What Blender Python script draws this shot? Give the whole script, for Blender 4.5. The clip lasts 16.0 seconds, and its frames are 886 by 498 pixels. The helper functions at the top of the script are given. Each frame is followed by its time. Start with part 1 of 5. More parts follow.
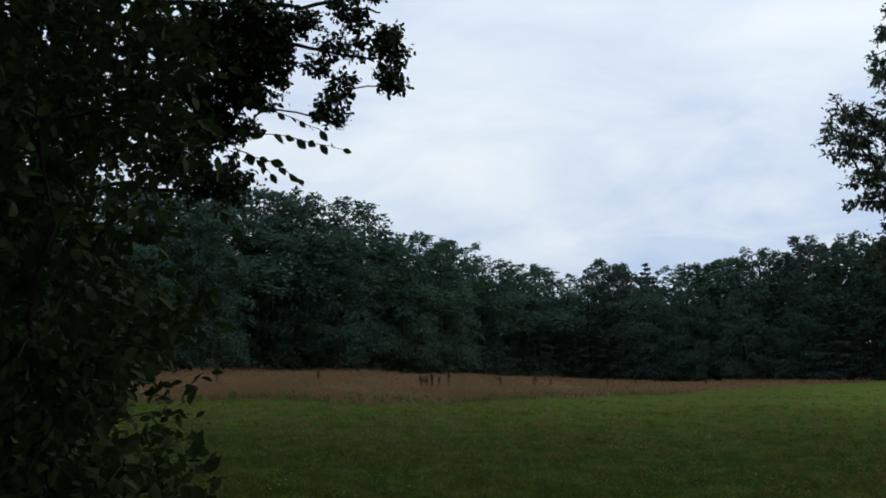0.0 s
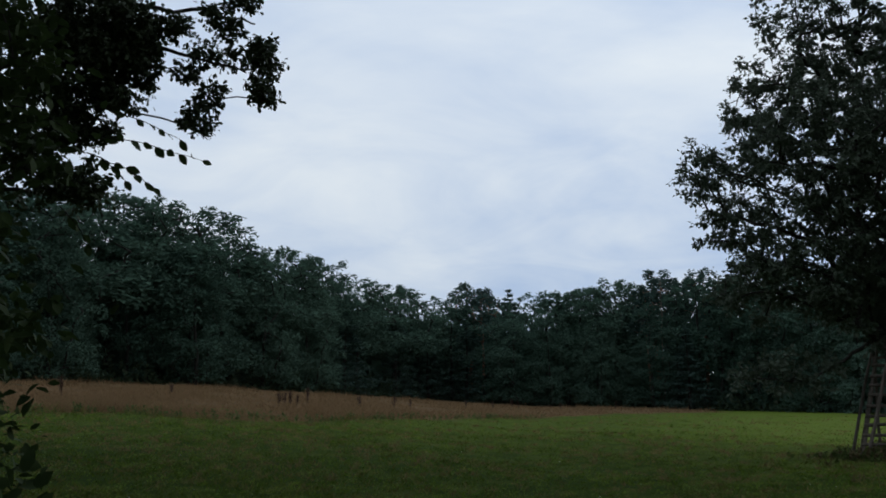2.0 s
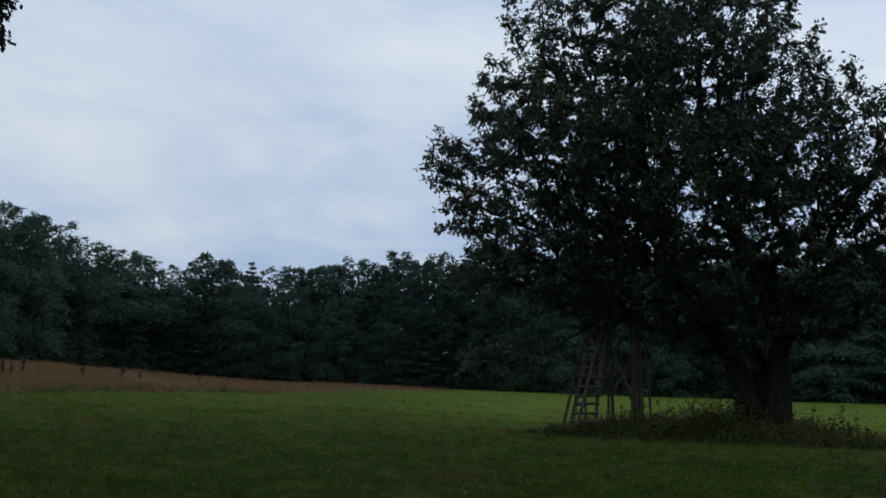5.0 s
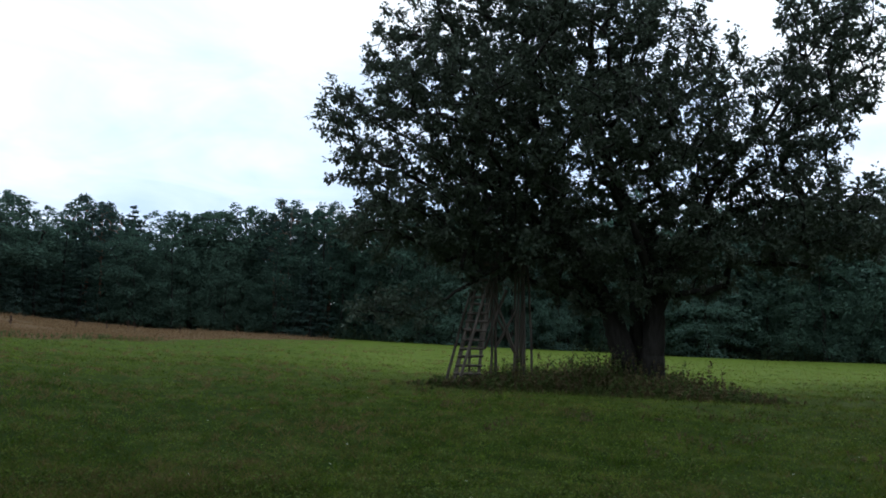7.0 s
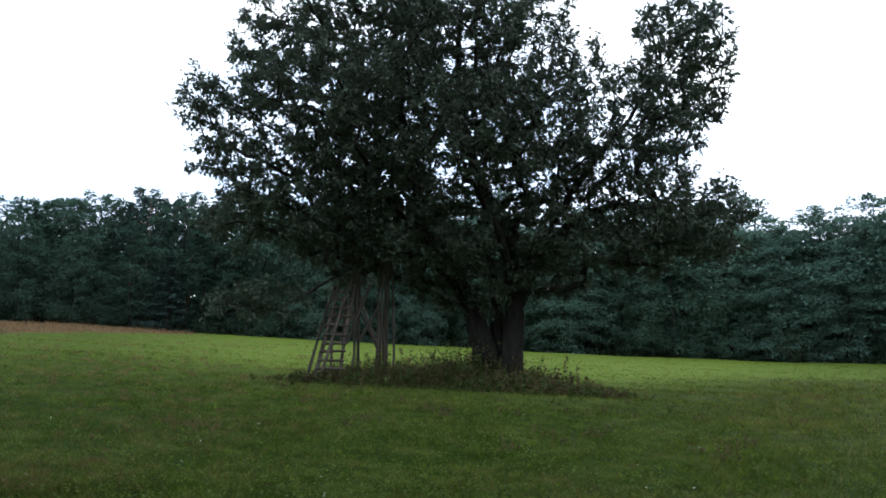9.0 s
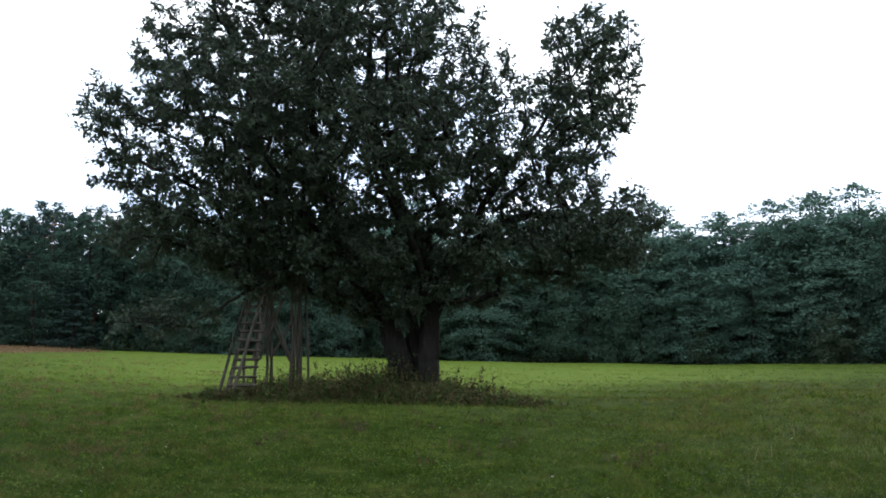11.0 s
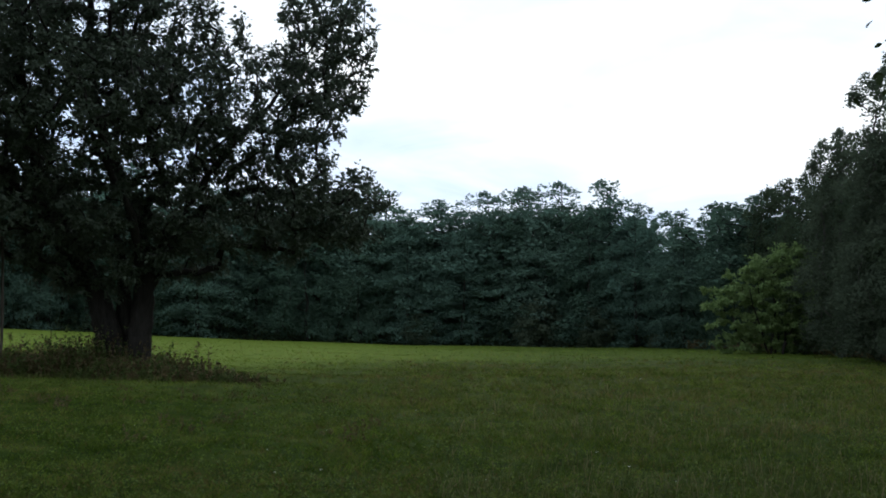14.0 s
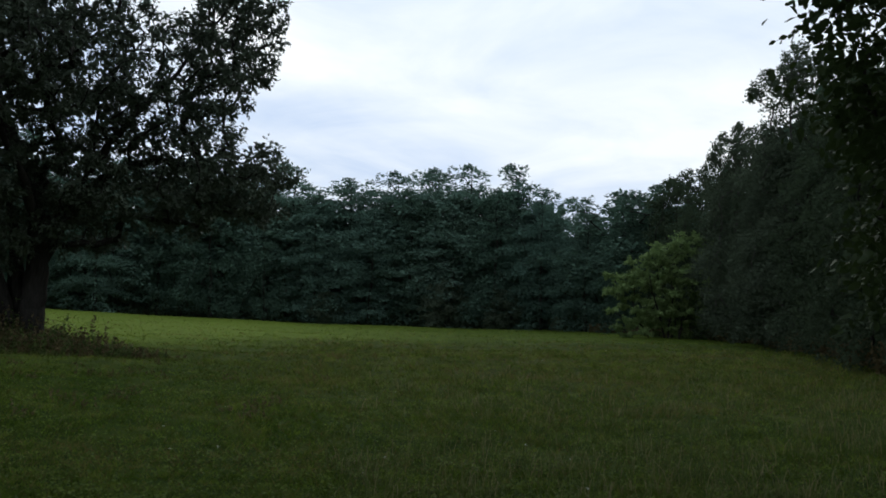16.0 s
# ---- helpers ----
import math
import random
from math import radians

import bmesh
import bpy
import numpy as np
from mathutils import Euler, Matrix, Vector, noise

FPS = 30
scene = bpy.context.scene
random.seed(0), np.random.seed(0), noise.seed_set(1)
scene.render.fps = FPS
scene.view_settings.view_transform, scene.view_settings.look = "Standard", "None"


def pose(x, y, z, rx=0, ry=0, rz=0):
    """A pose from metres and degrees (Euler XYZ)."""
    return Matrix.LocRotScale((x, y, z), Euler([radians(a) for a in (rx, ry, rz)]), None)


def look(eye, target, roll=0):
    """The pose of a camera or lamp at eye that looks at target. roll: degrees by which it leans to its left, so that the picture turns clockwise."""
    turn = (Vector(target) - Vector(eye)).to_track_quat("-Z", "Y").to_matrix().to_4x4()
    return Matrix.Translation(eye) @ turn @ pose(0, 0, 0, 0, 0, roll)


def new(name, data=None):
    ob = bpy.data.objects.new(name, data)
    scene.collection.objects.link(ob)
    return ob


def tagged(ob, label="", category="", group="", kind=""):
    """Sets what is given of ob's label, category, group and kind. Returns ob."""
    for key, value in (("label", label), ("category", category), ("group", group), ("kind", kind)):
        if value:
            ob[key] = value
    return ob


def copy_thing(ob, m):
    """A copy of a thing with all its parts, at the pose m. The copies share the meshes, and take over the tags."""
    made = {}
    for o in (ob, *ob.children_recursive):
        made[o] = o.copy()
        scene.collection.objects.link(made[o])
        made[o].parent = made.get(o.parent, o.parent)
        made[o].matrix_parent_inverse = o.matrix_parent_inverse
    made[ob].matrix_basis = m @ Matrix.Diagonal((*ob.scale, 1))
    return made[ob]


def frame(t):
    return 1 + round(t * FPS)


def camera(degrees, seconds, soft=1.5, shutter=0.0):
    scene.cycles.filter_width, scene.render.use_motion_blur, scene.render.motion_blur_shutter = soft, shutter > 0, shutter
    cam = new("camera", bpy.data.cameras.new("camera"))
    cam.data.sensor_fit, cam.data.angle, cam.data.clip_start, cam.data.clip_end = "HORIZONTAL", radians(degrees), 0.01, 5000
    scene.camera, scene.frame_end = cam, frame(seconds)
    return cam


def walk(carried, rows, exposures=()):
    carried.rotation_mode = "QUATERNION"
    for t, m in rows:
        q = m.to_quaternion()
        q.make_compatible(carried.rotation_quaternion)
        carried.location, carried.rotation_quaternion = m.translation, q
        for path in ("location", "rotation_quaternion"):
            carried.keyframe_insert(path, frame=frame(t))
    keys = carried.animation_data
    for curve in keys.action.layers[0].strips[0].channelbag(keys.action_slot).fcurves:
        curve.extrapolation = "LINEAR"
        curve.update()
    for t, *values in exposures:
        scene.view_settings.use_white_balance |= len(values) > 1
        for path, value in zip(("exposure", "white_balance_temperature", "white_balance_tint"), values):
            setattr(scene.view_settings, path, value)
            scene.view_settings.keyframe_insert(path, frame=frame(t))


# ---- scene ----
EYE = 1.6
cam = camera(52.0, 16.0, soft=1.78)
PATH = [
    (0.0, pose(-0.000, 0.000, EYE + 0.000, 99.63, 2.15, 0.36)),
    (0.5, pose(-0.001, 0.014, EYE + 0.006, 99.78, 1.92, -0.64)),
    (1.0, pose(0.007, 0.002, EYE + 0.007, 99.98, 1.36, -2.46)),
    (1.5, pose(0.025, -0.031, EYE + 0.000, 100.30, 1.03, -5.04)),
    (2.0, pose(0.043, -0.053, EYE - 0.004, 100.66, 0.75, -8.36)),
    (2.5, pose(0.064, -0.099, EYE - 0.017, 100.77, 0.23, -11.71)),
    (3.0, pose(0.079, -0.121, EYE - 0.028, 100.73, 0.01, -15.04)),
    (3.5, pose(0.090, -0.121, EYE - 0.028, 100.57, -0.13, -17.51)),
    (4.0, pose(0.050, -0.130, EYE - 0.041, 100.30, -0.28, -20.24)),
    (6.5, pose(0.098, -0.158, EYE + 0.007, 96.65, -0.58, -29.77)),
    (7.0, pose(0.109, -0.141, EYE + 0.013, 96.10, -1.03, -31.69)),
    (7.5, pose(0.110, -0.161, EYE + 0.007, 96.08, -1.21, -33.69)),
    (8.0, pose(0.107, -0.173, EYE + 0.006, 95.93, -1.66, -36.14)),
    (8.5, pose(0.127, -0.178, EYE + 0.004, 95.91, -1.72, -38.55)),
    (11.0, pose(0.293, -0.118, EYE + 0.082, 96.62, 0.17, -45.35)),
    (11.5, pose(0.273, -0.083, EYE + 0.080, 96.80, -0.85, -48.62)),
    (12.0, pose(0.255, -0.082, EYE + 0.086, 96.87, -1.68, -51.96)),
    (12.5, pose(0.247, -0.086, EYE + 0.071, 96.57, -1.76, -54.99)),
    (13.0, pose(0.228, -0.092, EYE + 0.066, 96.19, -1.78, -57.74)),
    (13.5, pose(0.223, -0.111, EYE + 0.054, 95.84, -1.90, -60.32)),
    (14.0, pose(0.216, -0.126, EYE + 0.033, 95.45, -1.17, -62.89)),
    (14.5, pose(0.209, -0.150, EYE + 0.032, 95.42, -0.72, -65.07)),
    (15.0, pose(0.190, -0.166, EYE + 0.022, 96.19, -1.15, -67.27)),
    (15.5, pose(0.204, -0.180, EYE + 0.034, 95.59, -1.19, -68.68)),
    (16.0, pose(0.217, -0.174, EYE + 0.019, 94.38, -2.30, -68.74)),
]
walk(cam, PATH, exposures=[(0, 0.05, 6350, 10), (1.5, -0.05, 6250, 10), (3.0, -0.34, 6150, 10), (4.2, -0.38, 6100, 10), (6.4, 0.24, 6000, 10), (7.5, 0.80, 6050, 10), (11.0, 1.26, 6250, 10),
                           (12.5, 0.68, 6300, 10), (13.5, 0.55, 6250, 10), (14.5, 0.3, 6250, 10), (16.0, 0.1, 6350, 10)])

# ---- sky and sun: overcast evening, the brighter cloud towards the low sun ----
SUN_AZ, SUN_EL = 70, 28          # degrees clockwise from ahead, and up
world = bpy.data.worlds.new("overcast_sky")
scene.world = world
world.use_nodes = True
wn, wl = world.node_tree.nodes, world.node_tree.links
wn.clear()


def wnode(kind, **values):
    n = wn.new(kind)
    for key, value in values.items():
        n.inputs[key.replace("_", " ")].default_value = value
    return n


def wmath(op, a, b):
    n = wn.new("ShaderNodeMath")
    n.operation = op
    n.inputs[2].default_value = 0.91          # the sky's strength at the horizon, where a product is added to it
    for i, v in enumerate((a, b)):
        if isinstance(v, (int, float)):
            n.inputs[i].default_value = v
        else:
            wl.new(v, n.inputs[i])
    return n.outputs[0]


coord = wn.new("ShaderNodeTexCoord")
sep = wn.new("ShaderNodeSeparateXYZ")
wl.new(coord.outputs["Generated"], sep.inputs[0])
lift = wmath("ADD", wmath("MAXIMUM", sep.outputs[2], 0.0), 0.12)
comb = wn.new("ShaderNodeCombineXYZ")
wl.new(wmath("DIVIDE", sep.outputs[0], lift), comb.inputs[0])
wl.new(wmath("DIVIDE", sep.outputs[1], lift), comb.inputs[1])
broad = wnode("ShaderNodeTexNoise", Scale=0.55, Detail=6.0, Roughness=0.52, Distortion=0.5)
fine = wnode("ShaderNodeTexNoise", Scale=1.7, Detail=7.0, Roughness=0.55, Distortion=0.8)
wl.new(comb.outputs[0], broad.inputs["Vector"])
wl.new(comb.outputs[0], fine.inputs["Vector"])
mixed = wmath("ADD", wmath("MULTIPLY", broad.outputs[0], 0.7), wmath("MULTIPLY", fine.outputs[0], 0.3))
ramp = wn.new("ShaderNodeValToRGB")
ramp.color_ramp.elements[0].position, ramp.color_ramp.elements[0].color = 0.37, (0.52, 0.65, 0.86, 1)
ramp.color_ramp.elements[1].position, ramp.color_ramp.elements[1].color = 0.60, (0.93, 0.98, 1.0, 1)
wl.new(mixed, ramp.inputs[0])
sun_dir = Vector((math.sin(radians(SUN_AZ)) * math.cos(radians(SUN_EL)),
                  math.cos(radians(SUN_AZ)) * math.cos(radians(SUN_EL)), math.sin(radians(SUN_EL))))
dot = wn.new("ShaderNodeVectorMath")
dot.operation = "DOT_PRODUCT"
wl.new(coord.outputs["Generated"], dot.inputs[0])
dot.inputs[1].default_value = sun_dir
glow = wmath("MULTIPLY", wmath("POWER", wmath("MAXIMUM", dot.outputs["Value"], 0.0), 4.0), 0.08)
cloud = wn.new("ShaderNodeBackground")
wl.new(ramp.outputs[0], cloud.inputs["Color"])
high = wmath("MULTIPLY_ADD", wmath("MAXIMUM", sep.outputs[2], 0.0), 0.32)
wl.new(wmath("ADD", glow, high), cloud.inputs["Strength"])
sky = wn.new("ShaderNodeTexSky")
sky.sky_type, sky.sun_disc = "NISHITA", False
sky.sun_elevation, sky.sun_rotation = radians(SUN_EL), radians(SUN_AZ)
clear = wnode("ShaderNodeBackground", Strength=0.05)
wl.new(sky.outputs[0], clear.inputs["Color"])
cover = wnode("ShaderNodeMixShader", Fac=0.88)
wl.new(clear.outputs[0], cover.inputs[1])
wl.new(cloud.outputs[0], cover.inputs[2])
wl.new(cover.outputs[0], wn.new("ShaderNodeOutputWorld").inputs["Surface"])

sun_data = bpy.data.lights.new("sun", "SUN")
sun_data.energy, sun_data.angle, sun_data.color = 0.55, radians(25), (1.0, 0.95, 0.86)
sun = new("sun", sun_data)
sun.matrix_world = look(sun_dir * 100, (0, 0, 0))


# ---- materials ----
def material(name, low, high, rough=0.7, grain=30.0, stain=2.0, bump=0.3, island=0.0, through_light=0.0, gloss=0.3,
             dry=None, object_vary=0.0, stretch=1.0, lush=None, patchy=0.75):
    """A surface with grain and stains between two colours; dry, lush: further colours, by the points' own values of those names."""
    m = bpy.data.materials.new(name)
    m.use_nodes = True
    n, l = m.node_tree.nodes, m.node_tree.links
    b = n["Principled BSDF"]
    tc = n.new("ShaderNodeTexCoord")
    big = n.new("ShaderNodeTexNoise")
    small = n.new("ShaderNodeTexNoise")
    big.inputs["Scale"].default_value, small.inputs["Scale"].default_value = stain, grain
    big.inputs["Detail"].default_value, small.inputs["Detail"].default_value = 3, 4
    mp = n.new("ShaderNodeMapping")
    mp.inputs["Scale"].default_value = (1, 1, stretch)
    l.new(tc.outputs["Object"], mp.inputs["Vector"])
    for tex in (big, small):
        l.new(mp.outputs[0], tex.inputs["Vector"])

    def add(a, b, k):
        s = n.new("ShaderNodeMath")
        s.operation = "MULTIPLY_ADD"
        l.new(b, s.inputs[0])
        s.inputs[1].default_value = k
        if isinstance(a, float):
            s.inputs[2].default_value = a
        else:
            l.new(a, s.inputs[2])
        return s.outputs[0]

    fac = add(add(0.125 - patchy / 2, big.outputs[0], patchy), small.outputs[0], 0.75)
    if island:
        geo = n.new("ShaderNodeNewGeometry")
        fac = add(add(fac, geo.outputs["Random Per Island"], island), big.outputs[0], -island * 0.6)
    if object_vary:
        info = n.new("ShaderNodeObjectInfo")
        fac = add(fac, info.outputs["Random"], object_vary)
    mix = n.new("ShaderNodeMix")
    mix.data_type = "RGBA"
    l.new(fac, mix.inputs["Factor"])
    mix.inputs["A"].default_value, mix.inputs["B"].default_value = (*low, 1), (*high, 1)
    colour = mix.outputs["Result"]
    for key, tint in (("lush", lush), ("dry", dry)):
        if tint:
            att = n.new("ShaderNodeAttribute")
            att.attribute_name = key
            noisy = add(add(-0.3, att.outputs["Fac"], 1.0), big.outputs[0], 0.6)
            second = n.new("ShaderNodeMix")
            second.data_type = "RGBA"
            l.new(noisy, second.inputs["Factor"])
            l.new(colour, second.inputs["A"])
            shade = n.new("ShaderNodeMix")
            shade.data_type = "RGBA"
            l.new(fac, shade.inputs["Factor"])
            shade.inputs["A"].default_value, shade.inputs["B"].default_value = (*(c * 0.72 for c in tint), 1), (*(min(1, c * 1.2) for c in tint), 1)
            l.new(shade.outputs["Result"], second.inputs["B"])
            colour = second.outputs["Result"]
    l.new(colour, b.inputs["Base Color"])
    b.inputs["Roughness"].default_value = rough
    b.inputs["Specular IOR Level"].default_value = gloss
    if bump:
        bp = n.new("ShaderNodeBump")
        bp.inputs["Strength"].default_value = bump
        bp.inputs["Distance"].default_value = 0.02
        l.new(small.outputs[0], bp.inputs["Height"])
        l.new(bp.outputs[0], b.inputs["Normal"])
    if through_light:
        tr = n.new("ShaderNodeBsdfTranslucent")
        l.new(colour, tr.inputs["Color"])
        mx = n.new("ShaderNodeMixShader")
        mx.inputs[0].default_value = through_light
        l.new(b.outputs[0], mx.inputs[1])
        l.new(tr.outputs[0], mx.inputs[2])
        l.new(mx.outputs[0], n["Material Output"].inputs["Surface"])
    return m


def foliage(name, low, high, through_light=0.3, rough=0.55, object_vary=0.3, gloss=0.3, island=0.5):
    return material(name, low, high, rough, 8.0, 0.6, 0.0, island, through_light, gloss, None, object_vary)


M_BARK = material("furrowed_bark", (0.005, 0.0045, 0.004), (0.050, 0.046, 0.040), 0.95, 16, 2.5, 1.0, gloss=0.05, stretch=0.18)
M_PINE_BARK = material("pine_bark", (0.10, 0.05, 0.03), (0.26, 0.13, 0.08), 0.9, 14, 2, 0.8)
M_BIRCH_BARK = material("birch_bark", (0.02, 0.019, 0.017), (0.11, 0.105, 0.095), 0.8, 9, 2, 0.5)
M_POLE = material("weathered_pole", (0.014, 0.011, 0.009), (0.17, 0.145, 0.12), 0.9, 20, 7, 0.8, gloss=0.08, stretch=0.1, patchy=1.1)
M_LONE = foliage("lone_tree_leaf", (0.018, 0.028, 0.020), (0.064, 0.084, 0.055), 0.22, 0.6, 0.3, 0.15)
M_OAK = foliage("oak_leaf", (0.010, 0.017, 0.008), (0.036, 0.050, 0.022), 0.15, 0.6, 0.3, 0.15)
# woods and alder: distance haze painted into the paler, bluish green
M_HAZY_WOODS = foliage("hazy_woods_leaf", (0.022, 0.047, 0.035), (0.066, 0.112, 0.079), 0.3, 0.85, 0.6, 0.03, 0.12)
# near oaks and undergrowth: a darker leaf green without that haze
M_UNHAZED_OAK = foliage("unhazed_oak_leaf", (0.018, 0.031, 0.018), (0.048, 0.068, 0.038), 0.4, 0.85, 0.4, 0.03, 0.3)
M_HAZY_ALDER = foliage("hazy_alder_leaf", (0.031, 0.066, 0.052), (0.098, 0.160, 0.120), 0.3, 0.85, 0.6, 0.03, 0.1)
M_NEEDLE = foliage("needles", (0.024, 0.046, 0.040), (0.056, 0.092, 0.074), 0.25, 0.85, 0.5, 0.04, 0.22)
M_BIRCH = foliage("birch_leaf", (0.034, 0.052, 0.034), (0.074, 0.096, 0.062), 0.4, 0.85, 0.3, 0.03, 0.25)
M_LIME = foliage("lime_bush_leaf", (0.060, 0.112, 0.034), (0.19, 0.27, 0.098), 0.35, 0.7, 0.2, 0.1, 0.7)
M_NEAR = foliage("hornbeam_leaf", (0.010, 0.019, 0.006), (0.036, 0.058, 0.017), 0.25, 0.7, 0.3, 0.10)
# lush tint: fresher green, plus the open-sky brightness past the lone tree
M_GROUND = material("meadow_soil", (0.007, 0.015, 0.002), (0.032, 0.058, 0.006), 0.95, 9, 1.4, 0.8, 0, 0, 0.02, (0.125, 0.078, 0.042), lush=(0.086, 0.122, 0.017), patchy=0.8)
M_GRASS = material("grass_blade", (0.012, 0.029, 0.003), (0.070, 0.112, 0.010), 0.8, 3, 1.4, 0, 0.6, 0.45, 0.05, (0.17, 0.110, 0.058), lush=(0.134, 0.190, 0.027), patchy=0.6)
M_LONG = material("long_grass_blade", (0.018, 0.034, 0.007), (0.062, 0.086, 0.020), 0.75, 3, 0.4, 0, 0.6, 0.4, 0.1, (0.20, 0.17, 0.085), lush=(0.085, 0.13, 0.028))
M_HERB = material("herb_leaf", (0.022, 0.046, 0.006), (0.135, 0.182, 0.034), 0.7, 6, 0.8, 0, 0.6, 0.35, 0.1)
M_PETAL = material("pale_petal", (0.45, 0.45, 0.40), (0.68, 0.68, 0.62), 0.7, 20, 3, 0)
M_NETTLE = material("nettle_leaf", (0.022, 0.042, 0.012), (0.105, 0.140, 0.042), 0.75, 6, 0.8, 0, 0.6, 0.35, 0.1)
M_DEAD_BARK = material("dead_pine_bark", (0.07, 0.05, 0.04), (0.17, 0.12, 0.095), 0.9, 14, 2, 0.6)
M_WEED = material("weed_leaf", (0.030, 0.029, 0.013), (0.15, 0.12, 0.060), 0.8, 6, 0.6, 0, 0.6, 0.3, 0.1)
M_DOCK = material("dead_dock", (0.030, 0.018, 0.012), (0.075, 0.040, 0.026), 0.9, 20, 3, 0.3)


# ---- mesh helpers ----
def polar(az, r):
    return r * math.sin(radians(az)), r * math.cos(radians(az))


def mesh_of(name, verts, tris, mat, smooth=False, dry=None, lush=None):
    verts, tris = np.asarray(verts, dtype=np.float32), np.asarray(tris, dtype=np.int32)
    me = bpy.data.meshes.new(name)
    me.vertices.add(len(verts))
    me.vertices.foreach_set("co", verts.ravel())
    k = tris.shape[1]
    me.loops.add(tris.size)
    me.loops.foreach_set("vertex_index", tris.ravel())
    me.polygons.add(len(tris))
    me.polygons.foreach_set("loop_start", np.arange(0, tris.size, k, dtype=np.int32))
    me.polygons.foreach_set("loop_total", np.full(len(tris), k, dtype=np.int32))
    if smooth:
        me.polygons.foreach_set("use_smooth", np.ones(len(tris), dtype=bool))
    for key, value in (("dry", dry), ("lush", lush)):
        if value is not None:
            me.attributes.new(key, "FLOAT", "POINT").data.foreach_set("value", np.asarray(value, dtype=np.float32))
    me.materials.append(mat)
    me.update(calc_edges=True)
    return me


def part(name, mesh, parent, label="", kind=""):
    ob = new(name, mesh)
    ob.parent = parent
    return tagged(ob, label, kind=kind)


def unit(v):
    return v / np.maximum(np.linalg.norm(v, axis=-1, keepdims=True), 1e-9)


LEAF_SMALL = (np.array([(0, 0, 0), (0.45, -0.34, 0.10), (1, 0, 0), (0.45, 0.34, 0.10)]), np.array([(0, 1, 2), (0, 2, 3)]))
LEAF_CARD = (np.array([(0, 0, 0), (0.5, -0.5, 0.12), (1, 0.1, -0.05), (0.4, 0.5, 0.1)]), np.array([(0, 1, 2), (0, 2, 3)]))
LEAF_BIT = (np.array([(0, -0.36, 0), (1, 0.08, -0.06), (0.1, 0.42, 0.1)]), np.array([(0, 1, 2)]))
LEAF_TIP = (np.array([(0, 0, 0), (0.55, -0.30, 0.06), (1, 0.12, -0.06)]), np.array([(0, 1, 2)]))
LEAF_MID = (np.array([(0, 0, 0), (0.3, -0.28, 0.06), (0.7, -0.24, 0.05), (1, 0, -0.05), (0.7, 0.24, 0.05), (0.3, 0.28, 0.06)]),
            np.array([(0, 1, 5), (1, 2, 5), (2, 4, 5), (2, 3, 4)]))
LEAF_OAK = (np.array([(0, 0, 0), (0.35, -0.24, 0.06), (0.8, -0.26, 0.05), (1, 0, -0.05), (0.8, 0.26, 0.05), (0.35, 0.24, 0.06)]), np.array([(0, 1, 5), (1, 2, 4), (1, 4, 5), (2, 3, 4)]))
LEAF_NEAR = (np.array([(0, 0, 0), (0.2, -0.20, 0.05), (0.5, -0.30, 0.08), (0.8, -0.17, 0.02), (1, 0, -0.06),
                       (0.8, 0.17, 0.02), (0.5, 0.30, 0.08), (0.2, 0.20, 0.05), (0.35, 0, 0.0), (0.7, 0, 0.0), (-0.12, 0.012, 0), (-0.12, -0.012, 0)]),
             np.array([(0, 1, 8), (1, 2, 8), (2, 9, 8), (2, 3, 9), (3, 4, 9), (4, 5, 9), (5, 6, 9), (6, 8, 9), (6, 7, 8), (7, 0, 8), (0, 10, 11)]))


def scatter(template, where, along, up, size):
    """Copies of a small leaf in one array: at each place, pointing along, its face turned up."""
    tv, tf = template
    x = unit(along)
    y = unit(np.cross(up, x))
    z = np.cross(x, y)
    s = np.asarray(size).reshape(-1, 1, 1)
    v = where[:, None, :] + s * (tv[None, :, 0:1] * x[:, None, :] + tv[None, :, 1:2] * y[:, None, :] + tv[None, :, 2:3] * z[:, None, :])
    f = tf[None] + (np.arange(len(where)) * len(tv))[:, None, None]
    return v.reshape(-1, 3), f.reshape(-1, tf.shape[1])


def joined(chunks):
    vs, fs, at = [], [], 0
    for v, f in chunks:
        vs.append(v)
        fs.append(f + at)
        at += len(v)
    return np.concatenate(vs), np.concatenate(fs)


def tube(points, radii, sides=7, rough=0.0, rng=None, ridges=0):
    """A closed-off limb along points, as triangles."""
    p, r = np.asarray(points, float), np.asarray(radii, float)
    d = unit(np.gradient(p, axis=0))
    ref = np.where(np.abs(d[:, 2:3]) > 0.9, np.array([[1.0, 0, 0]]), np.array([[0, 0, 1.0]]))
    a = unit(np.cross(ref, d))
    b = np.cross(d, a)
    ang = np.linspace(0, 2 * np.pi, sides, endpoint=False)
    rr = r[:, None] * np.ones(sides)
    if rough and rng is not None:
        rr = rr * (1 + rough * rng.standard_normal(rr.shape))
    if ridges:
        turn = ang[None, :] + 0.25 * np.sin(np.arange(len(p)) * 0.5)[:, None]
        rr = rr * (1 + 0.09 * np.sin(turn * ridges) + 0.05 * np.sin(turn * (ridges * 0.4) + np.arange(len(p))[:, None] * 0.35))
    v = p[:, None] + rr[..., None] * (np.cos(ang)[None, :, None] * a[:, None] + np.sin(ang)[None, :, None] * b[:, None])
    n = len(p)
    i, j = np.meshgrid(np.arange(n - 1), np.arange(sides), indexing="ij")
    q0, q1 = i * sides + j, i * sides + (j + 1) % sides
    f = np.concatenate([np.stack([q0, q1, q1 + sides], -1).reshape(-1, 3), np.stack([q0, q1 + sides, q0 + sides], -1).reshape(-1, 3)])
    return v.reshape(-1, 3), f


